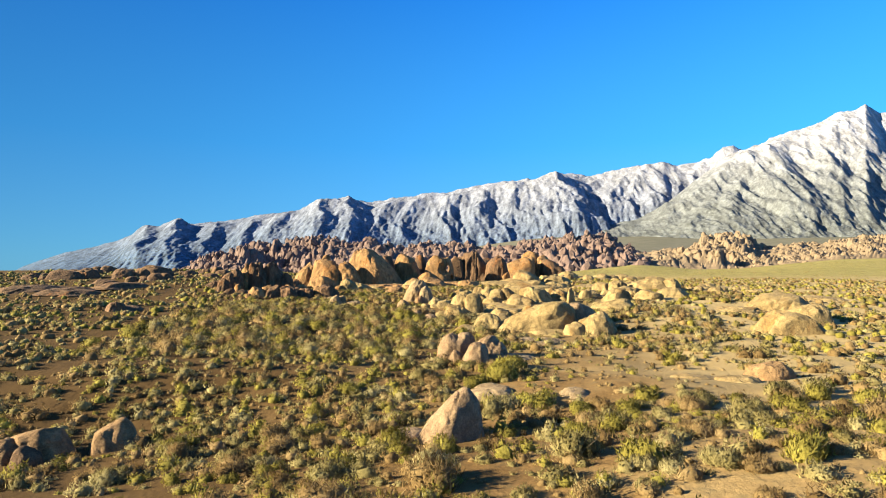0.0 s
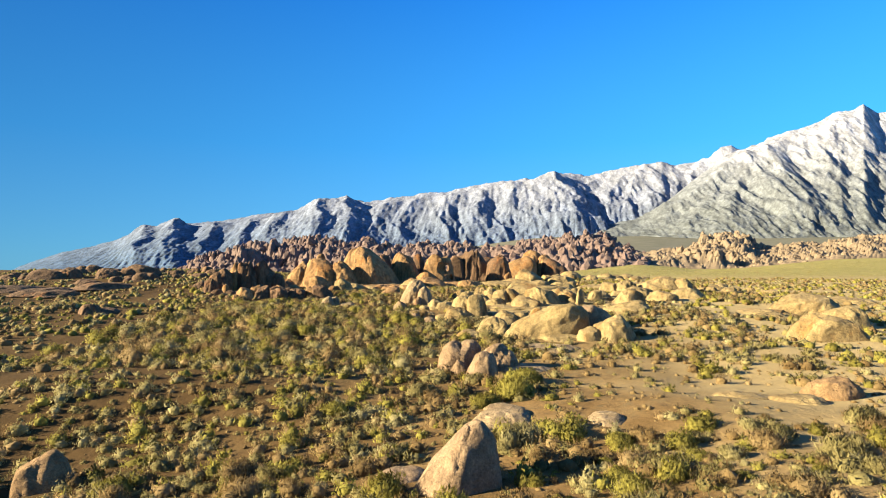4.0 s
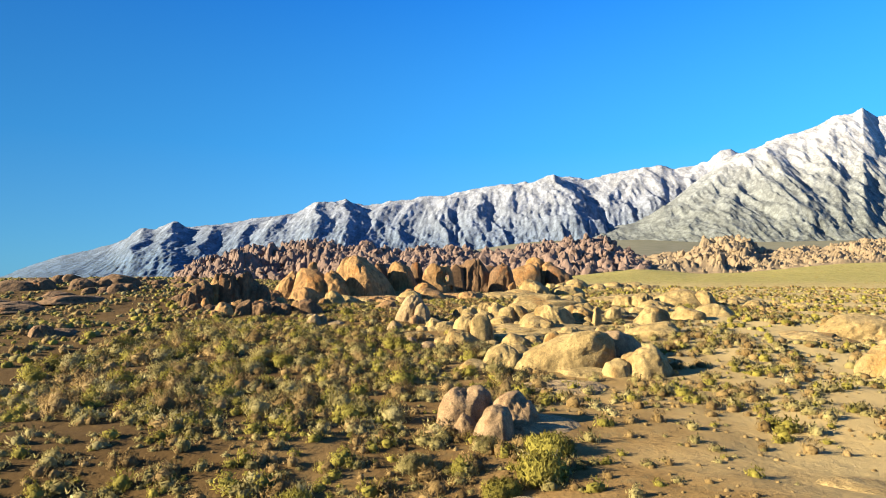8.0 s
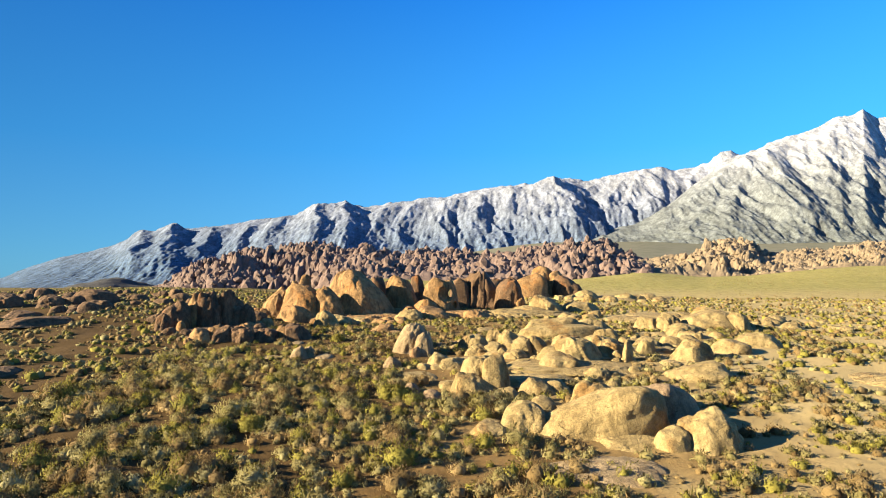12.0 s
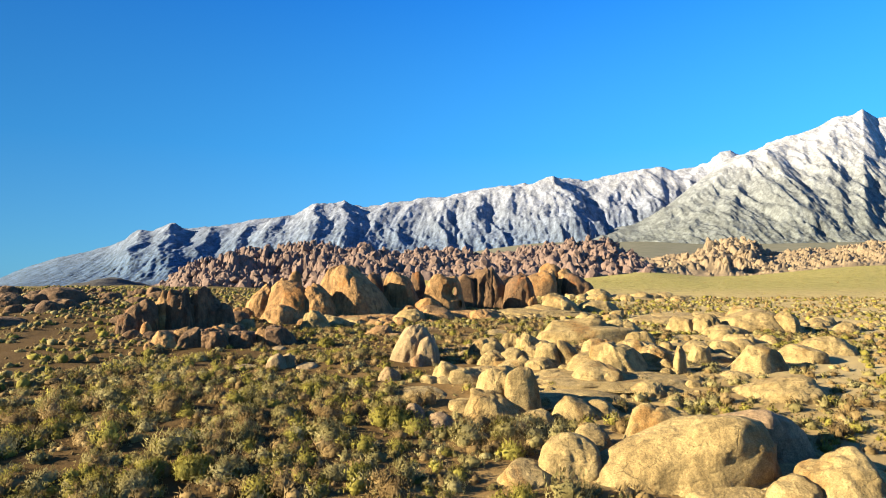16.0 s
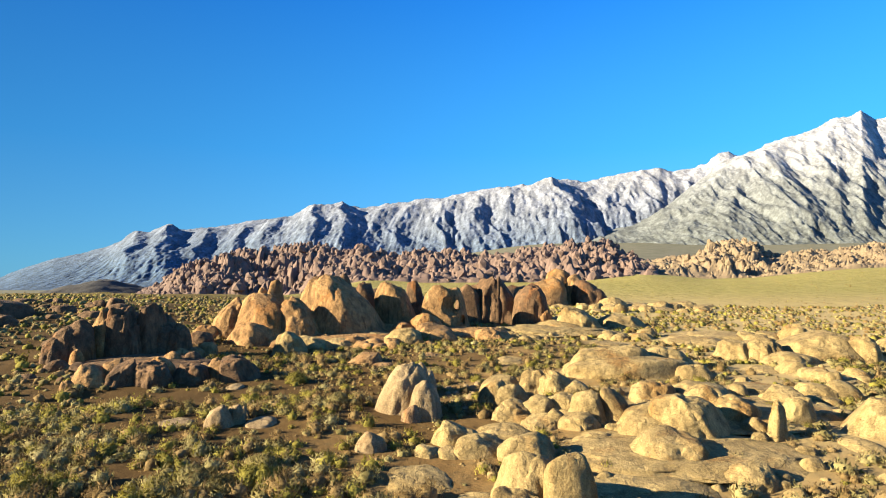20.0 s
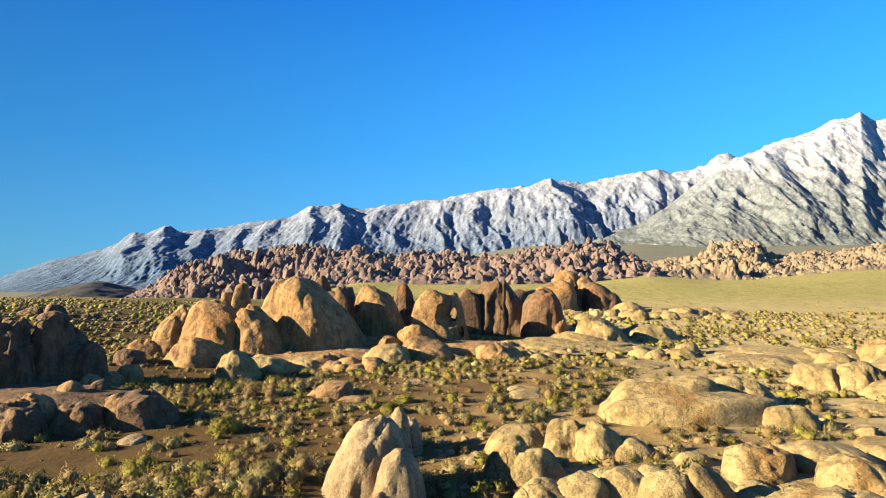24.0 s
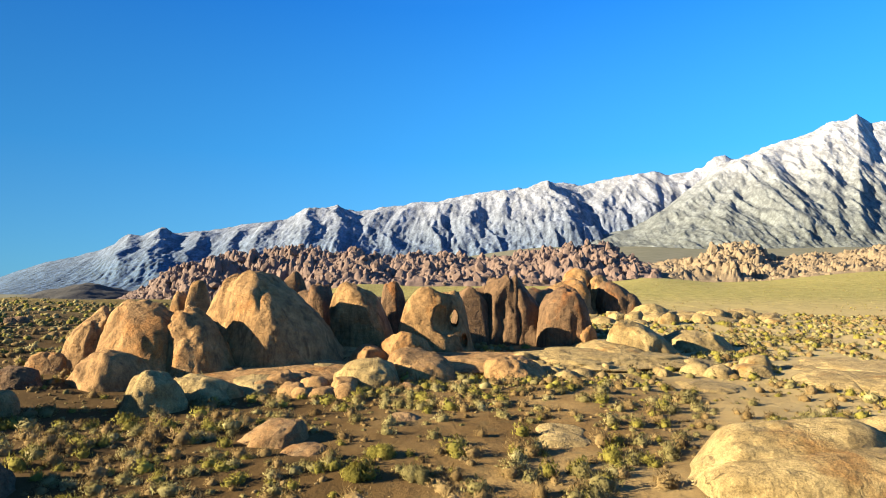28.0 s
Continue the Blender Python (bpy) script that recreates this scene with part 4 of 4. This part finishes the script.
def pile(kind, x, y, rx, ry, count, size, seed, single=False, flat=(0.22, 0.5), styles=("dome", "slabdome", "block")):
    """Smaller boulders packed between the large ones."""
    rng = np.random.default_rng(seed)
    verts, tris, start = [], [], 0
    for k in range(count):
        a, r = rng.uniform(0, 6.28), np.sqrt(rng.uniform(0, 1))
        px, py = x + rx * r * np.cos(a), y + ry * r * np.sin(a)
        w = rng.uniform(*size)
        h, d = w * rng.uniform(*flat), w * rng.uniform(0.7, 1.2)
        style = rng.choice(styles)
        pz = float(ground_height(px, py)) - 0.15
        if single:
            rock(kind, style, px, py, pz, w, d, h + 0.15, seed * 100 + k)
            continue
        p, f = lump(style, w, d, h + 0.15, seed * 100 + k, 4 if w > 2.4 else 3)
        verts.append(p + (px, py, pz))
        tris.append(f + start)
        start += len(p)
        ROCK_SPOTS.append((px, py, w, d))
    if verts:
        ob = new("boulder_scatter", array_mesh("boulder_scatter", np.concatenate(verts), np.concatenate(tris), ROCK[kind], True))
        tagged(ob, "small granite boulders strewn round the outcrop", "boulders", kind="stuff")


ROCK_SPOTS = []
pile("tan", 16, 88, 8, 6, 34, (0.6, 1.7), 42)
pile("tan", 11, 80, 8, 7, 60, (0.4, 1.1), 53)
pile("tan", 8, 91, 5, 6, 22, (0.9, 2.2), 43)
pile("tan", 27, 96, 9, 7, 12, (1.0, 3.0), 44)
pile("brown", -12, 122, 12, 4, 26, (0.8, 2.6), 45)
pile("tan", 14, 127, 14, 4, 22, (1.0, 3.0), 46)
pile("dark", -30, 104, 9, 5, 20, (0.7, 1.8), 47)
pile("tan", 45, 116, 14, 9, 22, (1.2, 3.6), 48)
pile("pale", 0, 95, 5, 4, 26, (0.25, 0.7), 49)
pile("tan", 14, 67, 6, 5, 12, (0.5, 1.4), 50)
pile("dark", -68, 140, 22, 22, 40, (1.4, 4.0), 51)
pile("tan", 42, 176, 22, 14, 26, (1.4, 4.2), 52)


# ---- the boulder with a hole through it ----
def pierced_boulder():
    p, f = lump("dome", 6.9, 5.4, 6.4, 777, 5)
    rock_mesh = array_mesh("pierced_boulder", p, f, ROCK["brown"], True)
    ob = new("pierced_boulder", rock_mesh)
    for centre, size in (((1.75, 0.0, 3.5), (0.42, 5.0, 0.8)), ((1.1, -2.7, 3.6), (1.35, 1.15, 1.7)), ((2.6, -2.2, 1.6), (0.35, 1.2, 0.7))):
        v, tri = BALLS[5]
        v = v * (1 + 0.12 * vnoise(v[:, 0] * 2, v[:, 1] * 2, v[:, 2] * 2, 8))[:, None]
        tool = new("tool", array_mesh("tool", v * size + centre, tri, ROCK["brown"], True))
        m = ob.modifiers.new("cut", "BOOLEAN")
        m.operation, m.object, m.solver = "DIFFERENCE", tool, "EXACT"
        worn = bpy.data.meshes.new_from_object(ob.evaluated_get(bpy.context.evaluated_depsgraph_get()))
        ob.modifiers.clear()
        ob.data = worn
        bpy.data.objects.remove(tool)
    ob.data.name = "pierced_boulder"
    ob.matrix_world = pose(-0.75, 134.6, 6.0)
    return tagged(ob, "tan boulder worn through by a natural arch", "boulder", "granite boulders")


pierced_boulder()


# ---- scrub ----
def bush_template(kind, twigs, seed, fine=1, heads=1):
    """One bush: a dense uneven crown of one or more heads, feathered all over with small upright sprays."""
    rng = np.random.default_rng(seed)
    tall = {"sage": 0.95, "green": 1.1, "dry": 1.15}[kind]
    ball_v, ball_f = BALLS[fine]
    keep = (ball_v[ball_f][:, :, 2].min(1) > -0.75) if fine > 1 else (ball_v[ball_f][:, :, 2].mean(1) > -0.6)
    ball_f = ball_f[keep]
    verts, tris, norms, start = [], [], [], 0
    for h in range(heads):
        off = rng.uniform(0, 40, 3)
        spread_out = 0.0 if heads == 1 else 0.2
        hub = np.array([rng.uniform(-spread_out, spread_out), rng.uniform(-spread_out, spread_out), 0.10])
        size = np.array([rng.uniform(0.30, 0.44), rng.uniform(0.30, 0.44), rng.uniform(0.30, 0.40) * tall]) * (1.0 if heads == 1 else 0.78)

        def skin(n):
            return hub + n * size * (1 + 0.30 * fbm(n[:, 0] * 1.9 + off[0], n[:, 1] * 1.9 + off[1], n[:, 2] * 1.9 + off[2], 2, seed))[:, None]

        p = hub + (skin(ball_v) - hub) * (0.70 if twigs > 60 else 0.84)
        p[:, 2] = np.maximum(p[:, 2], -0.02)
        verts.append(p)
        tris.append(ball_f + start)
        start += len(p)
        n = twigs // heads
        a, t = rng.uniform(0, 2 * np.pi, n), rng.uniform(-0.3, 1, n)
        out = np.stack([np.cos(a) * np.sqrt(1 - t**2), np.sin(a) * np.sqrt(1 - t**2), t], 1)
        c = hub + (skin(out) - hub) * rng.uniform(0.72, 1.08, n)[:, None]
        c[:, 2] = np.maximum(c[:, 2], 0.01)
        face = out + rng.normal(0, 0.35, (n, 3))
        face /= np.linalg.norm(face, axis=1, keepdims=True)
        lean = (0, 0, 0.8) + out * 0.35 + rng.normal(0, 0.45, (n, 3))
        lean = lean - face * (lean * face).sum(1, keepdims=True) * 0.75
        lean /= np.linalg.norm(lean, axis=1, keepdims=True)
        k = min((110 / n) ** 0.5, 1.6)
        length = rng.uniform(0.075, 0.135, n)[:, None] * (0.55 + 0.45 * k)
        wide = rng.uniform(0.020, 0.034, n)[:, None] * k * (0.75 if kind == "dry" else 1.0)
        side = np.cross(lean, face)
        side /= np.linalg.norm(side, axis=1, keepdims=True)
        v = np.stack([c - lean * length * 0.5 - side * wide, c - lean * length * 0.4 + side * wide, c + lean * length * 0.7 + face * length * 0.25], 1)
        flip = (np.cross(v[:, 1] - v[:, 0], v[:, 2] - v[:, 0]) * face).sum(1) < 0
        v[flip] = v[flip][:, (1, 0, 2)]
        verts.append(v.reshape(-1, 3))
        tris.append(np.arange(3 * n).reshape(-1, 3) + start)
        start += 3 * n
        norms.append(ball_v)
        norms.append(np.repeat(out * 0.75 + face * 0.25 + (0, 0, 0.15), 3, 0))
    norms = np.concatenate(norms)
    norms /= np.linalg.norm(norms, axis=1, keepdims=True)
    return np.concatenate(verts), np.concatenate(tris), norms


KINDS = ("sage", "green", "dry")
BUSH_LABEL = {"sage": "rounded grey-green sagebrush growing in sand", "green": "yellow-green rabbitbrush growing in sand", "dry": "dry brown twiggy desert shrub in sand"}


def scatter(count, box, keep_away, seed):
    """Places for bushes: thicker in drifts, none inside the boulders."""
    rng = np.random.default_rng(seed)
    x, y = rng.uniform(box[0], box[1], count * 4), rng.uniform(box[2], box[3], count * 4)
    thick = 0.70 + 0.32 * fbm(x / 9, y / 9, 0, 2, 91) + 0.55 * fbm(x / 2.6, y / 2.6, 0, 2, 93)
    thick = thick * (1 - 0.6 * np.exp(-(((x - 14) / 8) ** 2 + ((y - 42) / 8) ** 2)))
    good = rng.uniform(0, 1, len(x)) < thick
    for rx, ry, rw, rd in keep_away:
        good &= ((x - rx) / (rw / 2 + 0.1)) ** 2 + ((y - ry) / (rd / 2 + 0.1)) ** 2 > 1
    x, y = x[good][:count], y[good][:count]
    return x, y, rng


ROCKS_AT = ROCK_SPOTS + [(o.matrix_world.translation.x, o.matrix_world.translation.y, o.dimensions.x, o.dimensions.y) for o in scene.objects if o.name.startswith(("boulder", "pierced")) and "scatter" not in o.name]


def stem_mesh(seed):
    """One woody branch, bent and tapered."""
    rng = np.random.default_rng(seed)
    a, lean = rng.uniform(0, 6.28), rng.uniform(0.25, 0.75)
    pts, r = [], 0.022
    for k in range(4):
        s = k / 3
        pts.append((np.cos(a) * lean * 0.55 * s**1.2, np.sin(a) * lean * 0.55 * s**1.2, 0.02 + 0.34 * s, r * (1 - 0.75 * s)))
    verts, faces = [], []
    for px, py, pz, pr in pts:
        verts += [(px + pr * np.cos(q), py + pr * np.sin(q), pz) for q in (0, 1.57, 3.14, 4.71)]
    for k in range(3):
        for q in range(4):
            faces.append((4 * k + q, 4 * k + (q + 1) % 4, 4 * k + 4 + (q + 1) % 4, 4 * k + 4 + q))
    return mesh_from("stem", verts, faces, BARK)


def near_bushes():
    temps = {k: [] for k in KINDS}
    for k in KINDS:
        for s in range(4):
            v, f, nor = bush_template(k, 900, 100 + s * 7 + KINDS.index(k), 2, 3)
            temps[k].append(array_mesh(k + "_bush", v, f, LEAF[k], True, nor))
    stems = [stem_mesh(60 + s) for s in range(9)]
    x, y, rng = scatter(300, (-11, 20, 9, 33), ROCKS_AT, 3)
    z = ground_height(x, y)
    names = {"sage": "sagebrush", "green": "rabbitbrush", "dry": "dry_shrub"}
    for i in range(len(x)):
        k = rng.choice(KINDS, p=(0.42, 0.26, 0.32))
        ob = new(names[k])
        ob.empty_display_size = 0.2
        w = 0.55 + 1.35 * rng.uniform(0, 1) ** 1.6
        ob.matrix_world = pose(x[i], y[i], z[i] - 0.05, 0, 0, rng.uniform(0, 360)) @ Matrix.Diagonal((w, w, w * rng.uniform(0.75, 1.15), 1))
        new("foliage", temps[k][rng.integers(4)]).parent = ob
        for s in rng.permutation(9)[:4]:
            new("stem", stems[s]).parent = ob
        tagged(ob, BUSH_LABEL[k], "shrub", "desert shrubs")


LARGE_BUSHES = [
    ("green", -3.5, 71.9, 2.63), ("green", -13.3, 63.9, 1.97), ("green", -11.6, 64.4, 2.15), ("sage", -13.5, 62.9, 2.17), ("sage", -9.7, 72.7, 2.05),
    ("sage", -5.0, 64.2, 1.71), ("green", -4.1, 64.7, 1.16), ("sage", -9.3, 79.4, 2.22), ("green", -9.2, 77.9, 2.19), ("sage", -12.6, 78.4, 1.49),
    ("sage", -10.6, 77.2, 1.71), ("green", 5.2, 40.7, 2.63), ("green", 3.3, 39.4, 1.67), ("sage", 0.0, 42.7, 1.88), ("green", -4.3, 39.4, 1.39),
    ("green", -5.4, 34.7, 1.38), ("green", 7.6, 30.9, 1.14), ("sage", 3.0, 44.7, 1.60), ("green", 5.8, 43.4, 2.28), ("green", 6.6, 25.6, 1.43),
    ("green", -10.8, 31.1, 1.49), ("sage", 12.5, 29.3, 1.38), ("sage", 8.9, 25.8, 1.16), ("green", -12.8, 99.1, 2.16), ("sage", -7.9, 91.3, 1.95),
    ("green", -3.3, 102.9, 1.50), ("green", -2.7, 105.4, 1.38), ("sage", -1.1, 103.1, 1.52),
]


def large_bushes():
    """The few bushes that stand out by their size and fresh green."""
    mesh = {k: [] for k in KINDS}
    for k, s in (("green", 0), ("green", 1), ("sage", 2), ("sage", 3)):
        v, f, nor = bush_template(k, 2200, 300 + s, 3, 5)
        mesh[k].append(array_mesh("large_" + k, v, f, LEAF[k], True, nor))
    stems = [stem_mesh(80 + s) for s in range(6)]
    for i, (k, x, y, w) in enumerate(LARGE_BUSHES):
        ob = new("rabbitbrush" if k == "green" else "sagebrush")
        ob.empty_display_size = 0.2
        ob.matrix_world = pose(x, y, float(ground_height(x, y)) - 0.05, 0, 0, 47.0 * i) @ Matrix.Diagonal((w, w, w * 0.95, 1))
        new("foliage", mesh[k][i % 2]).parent = ob
        for stem in stems:
            new("stem", stem).parent = ob
        tagged(ob, "large bright green rabbitbrush beside the boulders" if k == "green" else "large silvery sagebrush on the sandy flat", "shrub", "desert shrubs")


def bush_field(name, kind, x, y, rng, twigs, label, size=(0.45, 1.5)):
    z = ground_height(x, y)
    temps = [bush_template(kind, twigs, 500 + s, 1) for s in range(8)]
    verts, tris, norms, start = [], [], [], 0
    for i in range(len(x)):
        v, f, nor = temps[rng.integers(8)]
        w = size[0] + (size[1] - size[0]) * rng.uniform(0, 1) ** 1.9
        a = rng.uniform(0, 6.28)
        q = v * (w * rng.uniform(0.85, 1.25), w, w * rng.uniform(0.75, 1.1))
        q = np.stack([q[:, 0] * np.cos(a) - q[:, 1] * np.sin(a), q[:, 0] * np.sin(a) + q[:, 1] * np.cos(a), q[:, 2]], 1)
        norms.append(np.stack([nor[:, 0] * np.cos(a) - nor[:, 1] * np.sin(a), nor[:, 0] * np.sin(a) + nor[:, 1] * np.cos(a), nor[:, 2]], 1))
        verts.append(q + (x[i], y[i], z[i] - 0.05))
        tris.append(f + start)
        start += len(v)
    ob = new(name, array_mesh(name, np.concatenate(verts), np.concatenate(tris), LEAF[kind], True, np.concatenate(norms)))
    return tagged(ob, label, "shrubs", kind="stuff")


near_bushes()
large_bushes()
FIELD = {"sage": "sagebrush_field", "green": "rabbitbrush_field", "dry": "dry_shrub_field"}
FIELD_LABEL = {"sage": "scattered grey-green sagebrush across the sand", "green": "scattered yellow-green rabbitbrush across the sand", "dry": "scattered dry brown shrubs across the sand"}
# ground covered, number, twigs on each, least and greatest size
NEAR_FIELDS = [
    ((-14, 22, 8, 46), 700, 120, (0.4, 1.2)),
    ((-11, 24, 7, 26), 800, 130, (0.35, 1.25)),
    ((2, 20, 3, 13), 90, 120, (0.5, 1.3)),
    ((-28, 8, 26, 66), 1700, 72, (0.4, 1.5)),
    ((-26, 28, 46, 92), 2700, 64, (0.35, 1.6)),
    ((-24, 22, 90, 121), 1400, 140, (0.35, 1.5)),
    ((-30, 6, 50, 78), 330, 300, (1.1, 2.7)),
    ((-30, -5, 62, 92), 800, 90, (0.6, 1.6)),
    ((-55, -26, 46, 110), 1900, 20, (0.3, 1.7)),
]
MIDDLE_FIELDS = [
    ((28, 55, 46, 110), 1800, 20, (0.3, 1.5)),
    ((-40, 45, 119, 150), 3200, 26, (0.3, 1.4)),
    ((22, 45, 90, 120), 700, 60, (0.3, 1.4)),
    ((-100, -40, 110, 190), 2600, 10, (0.5, 1.6)),
    ((45, 110, 110, 190), 3400, 10, (0.4, 1.5)),
    ((-40, 45, 150, 190), 3200, 12, (0.3, 1.5)),
    ((-34, -14, 14, 46), 650, 80, (0.4, 1.3)),
    ((20, 46, 8, 46), 800, 60, (0.4, 1.4)),
    ((-140, 230, 190, 380), 5000, 3, (0.2, 0.8)),
]
FAR_FIELDS = [
    ((-60, 420, 380, 640), 4000, 2, (0.4, 1.2)),
    ((-90, -55, 60, 110), 1000, 14, (0.4, 1.5)),
    ((55, 95, 50, 110), 1200, 14, (0.4, 1.5)),
    ((-24, 26, 5, 60), 2400, 14, (0.14, 0.5)),
    ((-30, 30, 60, 125), 2600, 12, (0.16, 0.55)),
    ((-75, -33, -35, 47), 900, 8, (0.3, 1.4)),
    ((45, 85, -35, 50), 700, 8, (0.3, 1.4)),
    ((-34, 46, -35, 9), 600, 8, (0.3, 1.4)),
]
for n, (box, count, twigs, size) in enumerate(NEAR_FIELDS + MIDDLE_FIELDS + FAR_FIELDS):
    px, py, rng = scatter(count, box, ROCKS_AT, 20 + n)
    pick = rng.choice(3, len(px), p=(0.42, 0.24, 0.34))
    if size[1] < 0.6:
        pick[:] = 2  # low dry grass between the bushes
    for k in range(3):
        if not (pick == k).any():
            continue
        bush_field(FIELD[KINDS[k]], KINDS[k], px[pick == k], py[pick == k], rng, twigs, FIELD_LABEL[KINDS[k]], size)
